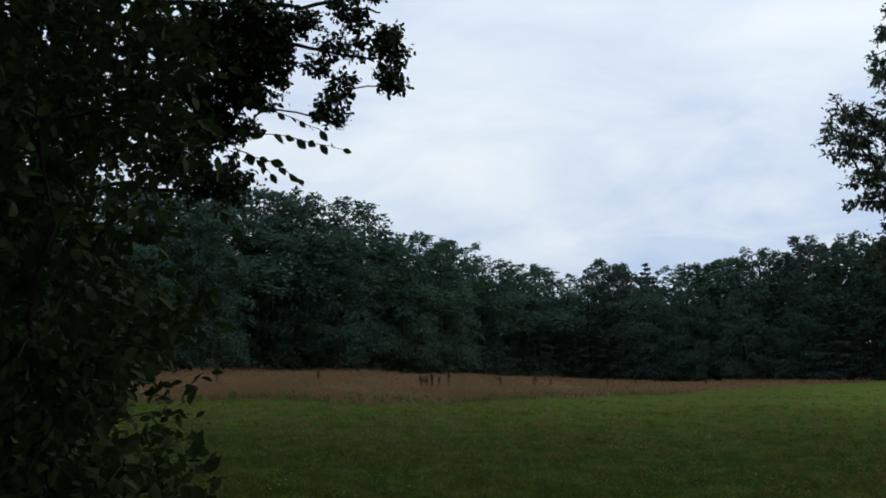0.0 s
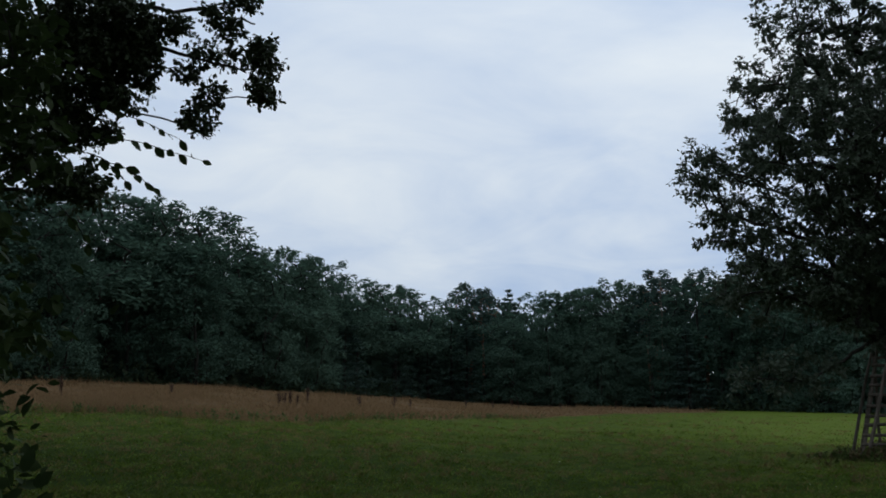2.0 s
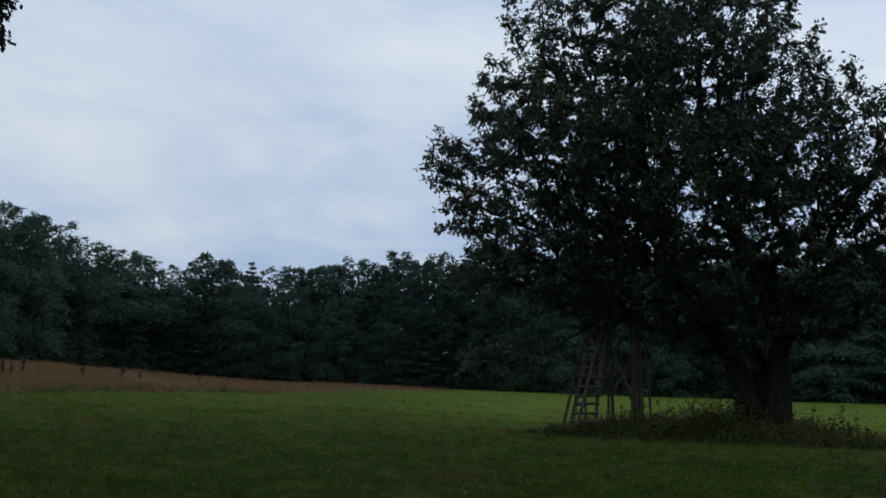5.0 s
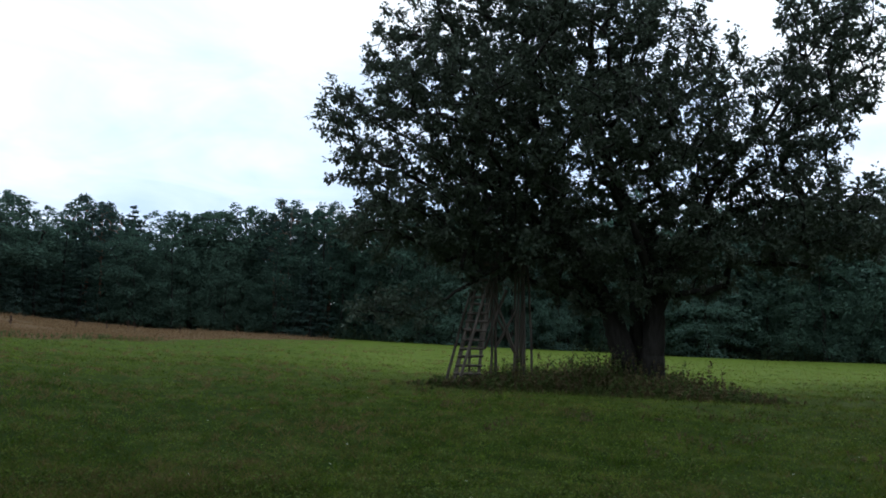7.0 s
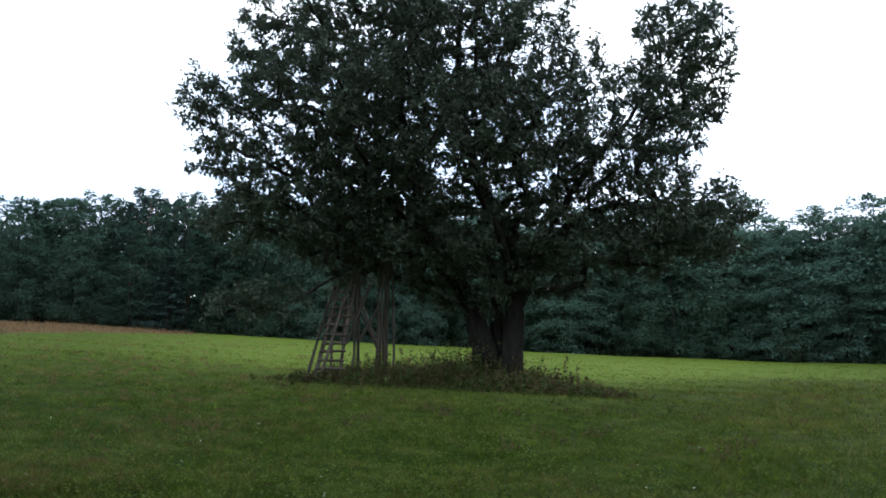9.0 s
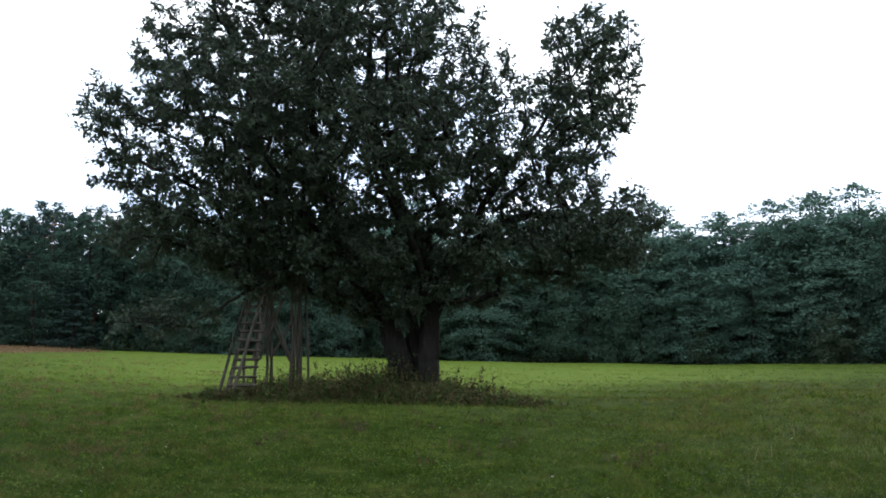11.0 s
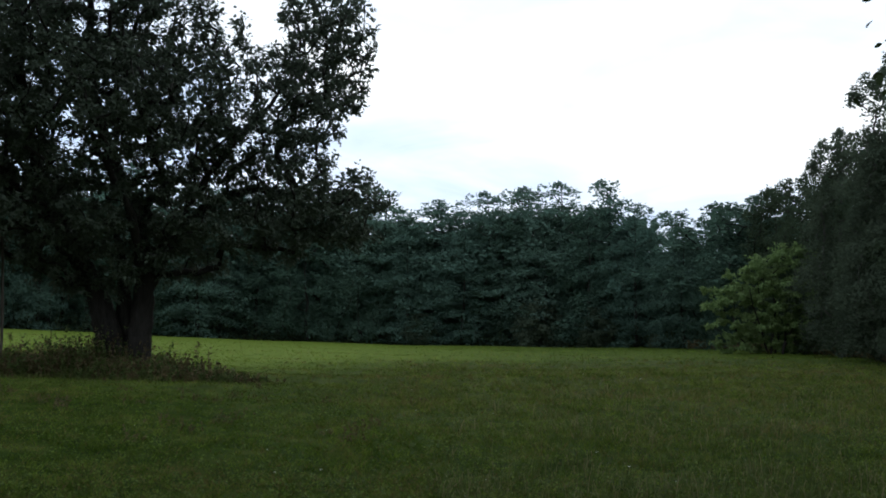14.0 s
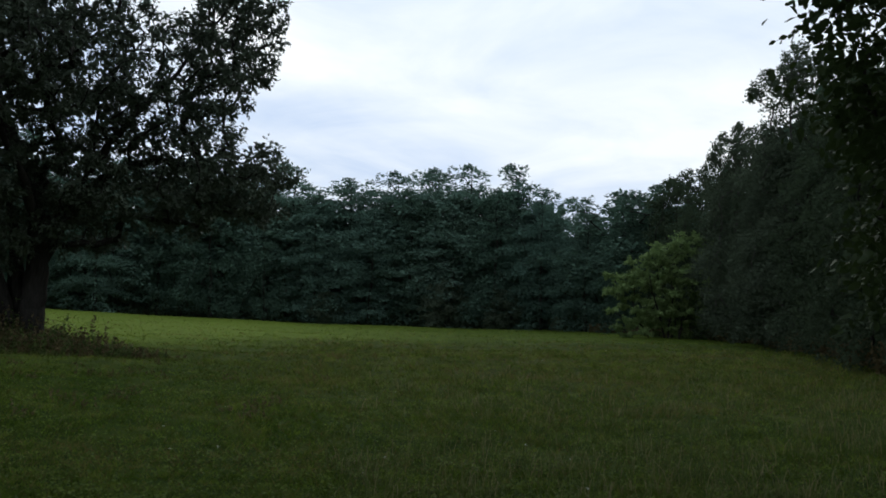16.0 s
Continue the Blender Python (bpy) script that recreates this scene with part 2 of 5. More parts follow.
def bent(a, b, n, rng, wobble=0.08, sag=0.0):
    t = np.linspace(0, 1, n)[:, None]
    a, b = np.asarray(a, float), np.asarray(b, float)
    span = np.linalg.norm(b - a)
    p = a + (b - a) * t
    off = np.cumsum(rng.standard_normal((n, 3)), axis=0) * wobble * span / n ** 0.5
    p = p + (off - off[0] - (off[-1] - off[0]) * t)
    p[:, 2] += sag * span * np.sin(np.pi * t[:, 0])
    return p


def grow(stems, clumps, rng, twig=0.012, power=0.42, sides=5, cap=0.4):
    """Branches from the stems (lists of points with radii) to each clump's centre; tubes in one array."""
    nodes, parent = [], []
    for pts in stems:
        last = -1
        for q in pts:
            nodes.append(np.asarray(q, float))
            parent.append(last)
            last = len(nodes) - 1
    runs = []
    centre = np.mean([s[0] for s in stems], axis=0)
    order = np.argsort(np.linalg.norm(clumps - centre, axis=1))
    for k in order:
        c = clumps[k]
        arr = np.array(nodes)
        cost = np.linalg.norm(arr - c, axis=1) + 0.9 * np.maximum(0, arr[:, 2] - c[2])
        at = int(np.argmin(cost))
        steps = max(3, int(np.linalg.norm(arr[at] - c) / 0.6) + 2)
        path = bent(arr[at], c, steps, rng, 0.10, 0.06)
        ids, last = [at], at
        for q in path[1:]:
            nodes.append(q)
            parent.append(last)
            last = len(nodes) - 1
            ids.append(last)
        runs.append(ids)
    load = np.zeros(len(nodes))
    for ids in runs:
        load[ids[-1]] += 1
    for i in range(len(nodes) - 1, -1, -1):
        if parent[i] >= 0:
            load[parent[i]] += load[i]
    radius = np.minimum(twig * np.maximum(load, 1) ** power * 1.6, cap)
    chunks = []
    for ids in runs:
        r = radius[ids].copy()
        r[0] = min(r[0], r[1] * 1.15)
        chunks.append(tube([nodes[i] for i in ids], r, sides))
    return chunks


def leaves(clumps, sizes, count, leaf, template, rng, twigs=7, droop=0.3, flat=0.75, jitter=0.16, loose=0.7, domed=0.0):
    """Leaves along short twigs that fan out from each clump's centre; domed: how far their faces follow the clump's outside."""
    where, along, up = [], [], []
    for c, s in zip(clumps, sizes):
        tips = unit(rng.standard_normal((twigs, 3))) * s * rng.uniform(0.6, 1.25, (twigs, 1))
        tips[:, 2] *= flat
        pick = rng.integers(0, twigs, count)
        t = rng.uniform(0.15, 1.0, (count, 1)) ** 0.75
        off = tips[pick] * t + rng.standard_normal((count, 3)) * s * jitter * (1, 1, flat)
        where.append(c + off)
        along.append(unit(tips[pick]) * 0.6 + rng.standard_normal((count, 3)) * 0.7 - np.array([0, 0, droop]))
        up.append(unit(off) * domed)
    where, along, up = np.concatenate(where), np.concatenate(along), np.concatenate(up)
    up = up + rng.standard_normal(where.shape) * loose + np.array([0, 0, 1.0])
    return scatter(template, where, along, up, leaf * rng.uniform(0.6, 1.3, len(where)))


def in_lobes(lobes, spacing, rng, depth=1.0):
    """Clump centres spread through ellipsoids (x, y, z, radius), none too close to another."""
    out = []
    for x, y, z, r in lobes:
        want = int(4.2 * (r / spacing) ** 3 * depth) + 2
        for _ in range(want * 3):
            q = unit(rng.standard_normal(3)) * rng.uniform(0.15, 1.0) ** 0.4 * r
            q = np.array([x + q[0], y + q[1] * depth, z + q[2] * 0.92])
            if all(np.sum((q - o) ** 2) > spacing ** 2 for o in out):
                out.append(q)
    return np.array(out)


# ---- the ground: one sheet, gently rising ahead and to the wood on the far side ----
AZ = [-180, -140, -90, -55, -36, -15.4, -6, 0, 2.6, 7.6, 13.8, 18.8, 25.5, 38.5, 51, 60, 68.5, 75.3, 80, 82.8, 86.3, 88.8, 92, 95.3, 100, 112, 140, 180]
EDGE = [16, 16, 24, 48, 78, 100, 112, 124, 132, 159, 159, 153, 147, 139, 130, 124, 116, 106, 94, 84, 71, 59, 45, 34, 24, 18, 16, 16]
BASE = [-7, -6, -2.0, 1.0, 2.2, 2.5, 2.2, 1.75, 1.6, 1.25, 0.77, 0.66, 0.31, -0.12, -0.48, -0.6, -0.55, -0.45, -0.42, -0.45, -0.6, -0.8, -1.2, -1.8, -3, -5, -7, -7]
TOP_AZ = [-180, -90, -55, -36, -15.4, -11.7, -8.5, -5.7, -3.3, 0, 1.5, 2.4, 4.7, 6.2, 7.6, 9, 12.6, 13.9, 16, 19, 22.3, 25, 40, 59, 61.8, 65, 71.5, 75.6, 77, 78.3, 80, 83, 85, 86.4, 87.7, 88.4, 90.3, 92, 96, 104, 120, 180]
TOPS = [40, 28, 20, 15, 13.3, 13.2, 13, 12, 11.4, 10.6, 10.6, 8.9, 9.1, 7.7, 7.4, 8.1, 8.4, 7.3, 8.1, 8.3, 8.9, 8.7, 8.7, 8.7, 8, 8.9, 9.2, 8.8, 7.0, 7.9, 8.3, 9.4, 10.1, 12, 12.8, 16.2, 16.5, 17.8, 21, 30, 38, 40]


def edge_at(az):
    """The wood's edge in that direction: distance, ground height there, elevation of the tree tops."""
    d = np.interp(az, AZ, EDGE)
    return d, EYE + d * np.tan(np.radians(np.interp(az, AZ, BASE))), np.interp(az, TOP_AZ, TOPS)


def ground_at(x, y):
    x, y = np.asarray(x, float), np.asarray(y, float)
    r, az = np.hypot(x, y), np.degrees(np.arctan2(x, y))
    d, h, _ = edge_at(az)
    k = np.minimum(r / d, 1.5)
    lump = 0.05 * np.sin(x * 0.31 + 1.1) * np.cos(y * 0.27) + 0.03 * np.sin(x * 0.83 + y * 0.6)
    return h * k + lump * np.minimum(1, r / 12)


def dryness(x, y):
    """1 in the tall red-brown grass, 0 in the mown meadow, something between in the rank strip."""
    x, y = np.asarray(x, float), np.asarray(y, float)
    line = np.interp(x, [-60, -10, -4, 0, 6.1, 13, 27, 55, 80], [29, 32.2, 33.3, 37, 49.6, 60.6, 81.6, 117, 180])
    line = line + 0.8 * np.sin(x * 0.7) + 0.5 * np.sin(x * 1.9 + 1)
    return np.clip((y - line) / 1.6 + 0.5, 0, 1)


def lush_and_lit(x, y):
    """1 in the fresh green strip beyond the lone tree; open-sky brightness painted in."""
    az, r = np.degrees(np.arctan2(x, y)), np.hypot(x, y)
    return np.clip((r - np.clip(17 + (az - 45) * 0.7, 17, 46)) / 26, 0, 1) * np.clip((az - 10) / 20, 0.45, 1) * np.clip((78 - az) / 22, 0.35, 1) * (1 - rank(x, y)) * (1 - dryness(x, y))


def rank(x, y):
    """Longer, redder grass towards the wood beyond the lone tree."""
    az, r = np.degrees(np.arctan2(x, y)), np.hypot(x, y)
    return np.clip((az - 52) / 12, 0, 1) * np.clip((r - 11) / 12, 0, 1) * np.clip((58 - r) / 16, 0, 1)


radii = np.concatenate([[0.0], np.geomspace(1.5, 160, 110), np.geomspace(175, 3000, 18)])
turns = np.radians(np.arange(-180, 180, 1.0))
rg, tg = np.meshgrid(radii, turns, indexing="ij")
gx, gy = rg * np.sin(tg), rg * np.cos(tg)
gv = np.stack([gx, gy, ground_at(gx, gy)], -1).reshape(-1, 3)
na = len(turns)
gi, gj = np.meshgrid(np.arange(len(radii) - 1), np.arange(na), indexing="ij")
q0, q1 = (gi * na + gj).ravel(), (gi * na + (gj + 1) % na).ravel()
gq = np.stack([q0, q0 + na, q1 + na, q1], -1)
ground = new("ground", mesh_of("ground", gv, gq, M_GROUND, True, np.clip(dryness(gv[:, 0], gv[:, 1]) * 0.9 + 0.12 * rank(gv[:, 0], gv[:, 1]), 0, 1), lush_and_lit(gv[:, 0], gv[:, 1])))
tagged(ground, "gently sloping meadow ground with green and brown grass", "ground", kind="structure")


# ---- grass ----
def grass_blades(n, r0, r1, az0, az1, rng, power=1.0):
    u = rng.uniform(0, 1, n)
    r = (r0 ** -power + u * (r1 ** -power - r0 ** -power)) ** (-1 / power)
    az = rng.uniform(az0, az1, n)
    x, y = r * np.sin(np.radians(az)), r * np.cos(np.radians(az))
    ok = r < np.interp(az, AZ, EDGE) * 1.03
    return x[ok], y[ok], r[ok]


def grass(name, label, n, r0, r1, power, rng, height, width, only=None):
    x, y, r = grass_blades(n, r0, r1, -32, 106, rng, power)
    d = dryness(x, y)
    patch = 0.5 + 0.5 * np.sin(x * 0.9 + 2 * np.sin(y * 0.4)) * np.sin(y * 0.8 + 1.7 * np.sin(x * 0.35))
    if only is not None:
        keep = only(x, y, d)
        x, y, r, d, patch = x[keep], y[keep], r[keep], d[keep], patch[keep]
    k = len(x)
    size = 0.05 + 0.005 * r
    px = (x + 0.5 * size * np.sin(y / size * 1.7) + rng.normal(0, 0.16, k) * size) / size
    py = (y + 0.5 * size * np.sin(x / size * 1.3 + 1) + rng.normal(0, 0.16, k) * size) / (1.5 * size)
    tuft = np.modf(np.abs(np.sin(np.floor(px) * 12.9898 + np.floor(py) * 78.233) * 43758.5453))[0]
    h = height(x, y, d) * rng.uniform(0.5, 1.3, k) * (0.7 + 0.6 * patch) * (0.4 + 1.1 * tuft)
    w = width(r) * rng.uniform(0.7, 1.3, k)
    yaw, lean = rng.uniform(0, 2 * np.pi, k), rng.uniform(0.4, 1.9, k) * h
    lx, ly = np.cos(yaw), np.sin(yaw)
    fa = rng.uniform(0, 2 * np.pi, k)
    sx, sy = np.cos(fa) * w / 2, np.sin(fa) * w / 2
    z = ground_at(x, y) - 0.01
    shape, faces = ((-1, 0, 0), (1, 0, 0), (0, 1, 1)), ((0, 1, 2),)
    m = len(shape)
    v = np.empty((k, m, 3))
    for i, (side, up, out) in enumerate(shape):
        v[:, i, 0] = x + sx * side + lx * lean * out
        v[:, i, 1] = y + sy * side + ly * lean * out
        v[:, i, 2] = z + h * up
    f = np.array(faces)[None] + (np.arange(k) * m)[:, None, None]
    brown = np.clip(np.sin(x * 0.43 + 1.3 * np.sin(y * 0.31)) * np.sin(y * 0.52 + 1.1 * np.sin(x * 0.7) + 2) * 2 - 0.9, 0, 1)
    straw = np.clip(d * 0.95 + (rng.uniform(0, 1, k) < 0.13 + 0.38 * brown) * 0.5 + 0.22 * rank(x, y) * rng.uniform(0, 1, k) ** 2
                    + 0.6 * (tuft > 0.80) * np.clip((r - 6) / 14, 0.25, 1) * (0.2 + np.clip((44 - np.degrees(np.arctan2(x, y))) / 18, 0, 1)), 0, 1)
    ob = new(name, mesh_of(name, v.reshape(-1, 3), f.reshape(-1, 3), M_GRASS, False, np.repeat(straw, m), np.repeat(np.clip(lush_and_lit(x, y) + 1.5 * (np.modf(tuft * 7.3)[0] - 0.5), 0, 1), m)))
    return tagged(ob, label, "grass", kind="stuff")


rng = np.random.default_rng(5)
grass("meadow_grass", "short green meadow grass with scattered straw blades", 390000, 5.8, 45, 0.8, rng,
      lambda x, y, d: 0.060 + 0.04 * rank(x, y), lambda r: 0.007 + 0.0009 * r)
grass("meadow_grass", "short green meadow grass towards the wood edge", 280000, 14, 110, 0.6, rng,
      lambda x, y, d: 0.07 + 0.05 * rank(x, y), lambda r: 0.006 + 0.0010 * r,
      lambda x, y, d: (d < 0.6) & (rng.uniform(0, 1, len(x)) < (np.hypot(x, y) - 14) / 22))
grass("tall_dry_grass", "tall red-brown dry grass across the far meadow", 340000, 29, 150, 0.7, rng,
      lambda x, y, d: 0.25 + 0.14 * np.sin(x * 0.5 + np.sin(y * 0.3)), lambda r: 0.0010 * r, lambda x, y, d: d > 0.3)


def long_grass(n, rng):
    """Long arching blades and seed stalks, each of three pieces, in tufts."""
    tr = 6.0 * (26 / 6.0) ** rng.uniform(0, 1, 700)
    ta = 104 - 40 * rng.uniform(0, 1, 700) ** 1.5
    pick = rng.integers(0, 700, n)
    x = tr[pick] * np.sin(np.radians(ta[pick])) + rng.normal(0, 0.16, n)
    y = tr[pick] * np.cos(np.radians(ta[pick])) + rng.normal(0, 0.16, n)
    h = rng.uniform(0.07, 0.26, n) * rng.uniform(0.6, 1.3, 700)[pick]
    a, out = rng.uniform(0, 2 * np.pi, n), rng.uniform(0.2, 1.1, n) * h
    w = 0.0014 + 0.0003 * np.hypot(x, y)
    fa = a + np.pi / 2 + rng.normal(0, 0.5, n)
    z = ground_at(x, y) - 0.01
    v = np.empty((n, 7, 3))
    for i, (side, up, o, k) in enumerate(((-1, 0, 0, 1), (1, 0, 0, 1), (1, 0.6, 0.25, 0.9), (-1, 0.6, 0.25, 0.9), (1, 0.92, 0.6, 0.6), (-1, 0.92, 0.6, 0.6), (0, 0.85, 1.0, 0))):
        v[:, i, 0] = x + np.cos(a) * out * o + np.cos(fa) * w * side * k
        v[:, i, 1] = y + np.sin(a) * out * o + np.sin(fa) * w * side * k
        v[:, i, 2] = z + h * up
    f = np.array([(0, 1, 2), (0, 2, 3), (3, 2, 4), (3, 4, 5), (5, 4, 6)])[None] + (np.arange(n) * 7)[:, None, None]
    pale = np.repeat(rng.uniform(0, 1, n) ** 3, 7)
    ob = new("long_grass", mesh_of("long_grass", v.reshape(-1, 3), f.reshape(-1, 3), M_LONG, False, pale, np.repeat(rng.uniform(0, 0.8, n), 7)))
    return tagged(ob, "tufts of long arching grass with pale dry blades", "grass", kind="stuff")


long_grass(14000, rng)


# ---- trees ----
def tree_thing(name, label, category, group, where, yaw=0):
    e = new(name)
    e.matrix_basis = pose(*where, 0, 0, yaw)
    return tagged(e, label, category, group)


# the lone tree in the meadow, its own axes: right, away, up
LONE_AZ, LONE_R = 44.2, 30.0
lx0, ly0 = polar(LONE_AZ, LONE_R)
LONE_Z = float(ground_at(lx0, ly0)) + 0.12


def lone_tree():
    rng = np.random.default_rng(11)
    t = tree_thing("lone_tree", "old broad tree with two stems and dark leaves in the meadow", "tree", "", (lx0, ly0, LONE_Z), -LONE_AZ)
    left = [(-0.36, 0, -0.6), (-0.38, 0, 0.5), (-0.56, 0, 1.3), (-0.85, 0.1, 2.2), (-1.22, 0.2, 3.0), (-2.0, 0.3, 4.1), (-2.8, 0.4, 5.8), (-3.3, 0.3, 8.0), (-3.7, 0, 10.2), (-3.8, 0, 12.6)]
    right = [(0.36, 0, -0.6), (0.34, 0, 0.5), (0.40, 0, 1.4), (0.50, 0, 2.4), (0.42, -0.1, 3.4), (0.1, -0.2, 4.8), (-0.7, -0.2, 6.6), (-1.4, 0, 8.6), (-1.6, 0, 10.8), (-1.5, 0, 12.8)]
    limb_r = [(0.5, 0, 2.5), (1.2, 0.2, 4.1), (2.2, 0.1, 5.4), (3.5, 0, 5.9), (4.9, -0.2, 5.9), (6.6, -0.3, 5.4)]
    limb_up = [(0.45, 0, 3.0), (1.4, -0.3, 4.8), (2.7, -0.4, 7.0), (4.3, -0.2, 9.0), (5.7, 0, 11.3)]
    limb_l = [(-1.2, 0.2, 2.9), (-2.4, -0.4, 4.7), (-4.3, -0.8, 6.2), (-6.5, -0.8, 7.7), (-9.0, -0.6, 8.9)]
    limb_low = [(-1.1, 0.2, 2.8), (-2.3, -1.0, 4.1), (-3.7, -1.6, 4.2), (-5.0, -1.8, 3.45), (-5.8, -1.9, 2.9), (-6.8, -2.0, 2.2), (-8.3, -2.1, 2.35)]
    limb_back = [(-0.95, 0.1, 2.4), (-1.8, 1.6, 4.4), (-3.6, 3.2, 6.6), (-5.0, 4.0, 9.0)]
    limb_front = [(0.4, -0.1, 2.8), (0.1, -1.5, 4.6), (-1.2, -3.0, 6.6), (-1.6, -3.6, 8.8)]
    radii_of = {0: 0.49, 1: 0.46, 2: 0.25, 3: 0.2, 4: 0.2, 5: 0.13, 6: 0.18, 7: 0.18, 8: 0.40}
    crotch = [(-0.02, 0.34, -0.6), (-0.02, 0.34, 0.6), (-0.06, 0.3, 1.8), (-0.15, 0.1, 2.6), (-0.3, 0.3, 3.8), (-0.8, 0.6, 5.5)]
    stems = [left, right, limb_r, limb_up, limb_l, limb_low, limb_back, limb_front, crotch]
    names = ["trunk", "trunk", "limb", "limb", "limb", "low_limb", "limb", "limb", "limb"]
    dense = []
    for i, s in enumerate(stems):
        pts = np.array(s, float)
        tt = np.linspace(0, len(pts) - 1, len(pts) * 6)
        smooth = np.stack([np.interp(tt, np.arange(len(pts)), pts[:, k]) for k in range(3)], -1)
        for _ in range(8):
            smooth[1:-1] = (smooth[:-2] + smooth[1:-1] * 2 + smooth[2:]) / 4
        smooth[2:-2] += rng.standard_normal(smooth[2:-2].shape) * (0.012 if i in (0, 1, 8) else 0.03)
        dense.append(smooth)
        frac = np.linspace(0, 1, len(smooth))
        r = radii_of[i] * (1 - 0.86 * frac ** 0.8)
        if i < 2:
            r = r * (1 + 0.34 * np.exp(-frac * 20))
        part(names[i], mesh_of(names[i], *tube(smooth, r, 44 if i in (0, 1, 8) else 12, 0.02, rng, 17 if i in (0, 1, 8) else 0), M_BARK, True), t)
    lobes = [(-9.5, -0.6, 8.9, 0.6), (-8.1, -0.3, 10.2, 1.05), (-9.0, -0.5, 7.4, 0.9), (-6.8, 0, 11.5, 1.25), (-8.6, -0.4, 5.5, 1.1),
             (-6.0, -2.0, 9.2, 2.0), (-6.5, -0.6, 6.4, 1.7), (-4.4, 1.2, 11.8, 2.3), (-4.0, -2.6, 8.7, 2.1), (-3.6, -1.2, 5.6, 1.7),
             (-1.8, -2.2, 11.2, 2.3), (-1.6, -3.2, 7.7, 1.9), (-1.2, -0.8, 4.9, 1.4), (0.7, 0.8, 11.0, 1.6), (1.0, -1.6, 8.1, 1.7),
             (1.3, 0.4, 4.8, 1.3), (2.4, 0, 10.0, 1.1), (3.2, -0.4, 7.6, 1.6), (3.4, -0.2, 5.0, 1.2)]
    lobes += [(4.5, 0, 5.6, 1.3), (-0.6, -0.2, 3.3, 0.7), (-7.7, -2.1, 2.5, 0.5), (-6.1, -1.6, 4.4, 0.9), (-3.3, 0, 14.5, 2.4), (-5.8, 0, 13.4, 1.2), (-0.3, 0, 13.2, 1.7),
              (-4.6, 3.4, 9.0, 2.0), (-0.6, 3.0, 9.4, 2.0), (1.9, 2.2, 7.4, 1.5), (2.6, 0.2, 11.2, 0.6), (1.4, 0.2, 12.4, 0.6)]
    # the separate upright head and, below it, the drooping end of the long limb
    lobes += [(4.7, 0, 7.4, 1.0), (5.0, 0.3, 8.4, 0.8), (4.2, 0.2, 8.6, 0.9), (5.2, -0.4, 7.9, 0.9), (5.5, 0.3, 7.2, 0.7), (4.0, -0.5, 7.6, 0.9), (6.0, 0, 8.8, 0.5), (5.0, -0.4, 6.6, 0.8), (6.6, 0.4, 10.0, 0.6), (5.4, 0.6, 9.9, 0.9), (6.0, -0.5, 11.0, 0.7), (-7.0, 0, 13.4, 0.6), (-6.3, 0, 14.6, 0.6), (-7.6, 0, 14.8, 0.15), (-8.1, 0, 12.2, 0.5), (-8.6, -0.3, 11.0, 0.5), (-9.9, -0.5, 9.4, 0.4), (-9.7, -0.6, 8.6, 0.4), (-10.3, -0.6, 9.1, 0.3), (-9.9, -0.5, 9.8, 0.2), (5.4, -0.2, 9.4, 1.0), (6.5, -0.2, 9.3, 0.6), (5.2, 0.2, 10.4, 1.0), (6.3, 0, 10.4, 0.8), (5.6, -0.2, 11.5, 0.9),
              (6.6, 0.2, 11.4, 0.5), (5.0, 0.2, 12.1, 0.4), (5.9, 0.2, 12.4, 0.4), (6.7, 0, 12.0, 0.3), (6.3, -0.3, 5.5, 0.8), (7.2, -0.3, 5.6, 0.5), (6.8, -0.2, 4.8, 0.5), (5.4, -0.2, 5.2, 0.8), (6.9, -0.3, 6.2, 0.35), (7.2, -0.2, 4.9, 0.35), (6.3, -0.2, 4.6, 0.4), (5.3, 0, 4.5, 0.5), (7.4, -0.2, 5.4, 0.3)]
    lobes += [(-0.2, -0.4, 2.7, 0.5), (-1.6, -0.2, 2.7, 0.4), (-5.4, -2.0, 3.6, 0.4), (-6.4, -2.1, 3.0, 0.4), (1.0, -0.2, 2.8, 0.4)]
    lobes += [(3.2, -0.6, 9.2, 1.1), (4.0, 0.4, 6.8, 0.9), ]
    lobes += [(-2.8, -0.8, 3.9, 0.9), (-1.8, 0.4, 3.3, 0.7), (0.9, -0.6, 3.4, 0.8), (2.2, 0, 4.0, 0.8), (-4.9, -1.2, 4.6, 0.9), (-7.5, -1, 4.9, 0.9), (-7.0, -2.0, 2.5, 0.3)]
    lobes += [(4.6, -0.4, 4.8, 0.8), (5.4, -0.2, 4.7, 0.5), (1.8, -0.6, 3.9, 0.8), (2.8, -0.5, 4.4, 0.8), (3.6, -0.2, 10.2, 0.5),
              (-7.2, -1, 4.2, 0.8), (-5.6, -0.6, 5.0, 0.9), (-3.2, 1.6, 6.6, 1.4), (-6.0, 2.0, 7.6, 1.4), (-2.2, -1.2, 9.6, 1.4)]
    lobes += [(x, y + k, z, r * 0.85) for x, y, z, r in lobes if x > 4.4 or (x < -6.5 and z > 7) for k in (-1.0, 1.0)]
    lobes += [(-3.6, 0.4, 4.3, 0.8), (-5.2, 0.2, 4.6, 0.9), (-2.4, 0.6, 4.3, 0.8), (-4.4, -1.6, 4.7, 0.8), (-6.4, -0.4, 4.6, 0.8), (-1.2, 0.8, 4.2, 0.8), (-5.8, 1.2, 4.8, 0.9), (-3.0, -1.4, 4.4, 0.7)]
    lobes += [(-7.4, -2.1, 2.5, 0.45), (-8.4, -2.1, 2.5, 0.4), (-6.6, -2.0, 2.4, 0.3)]
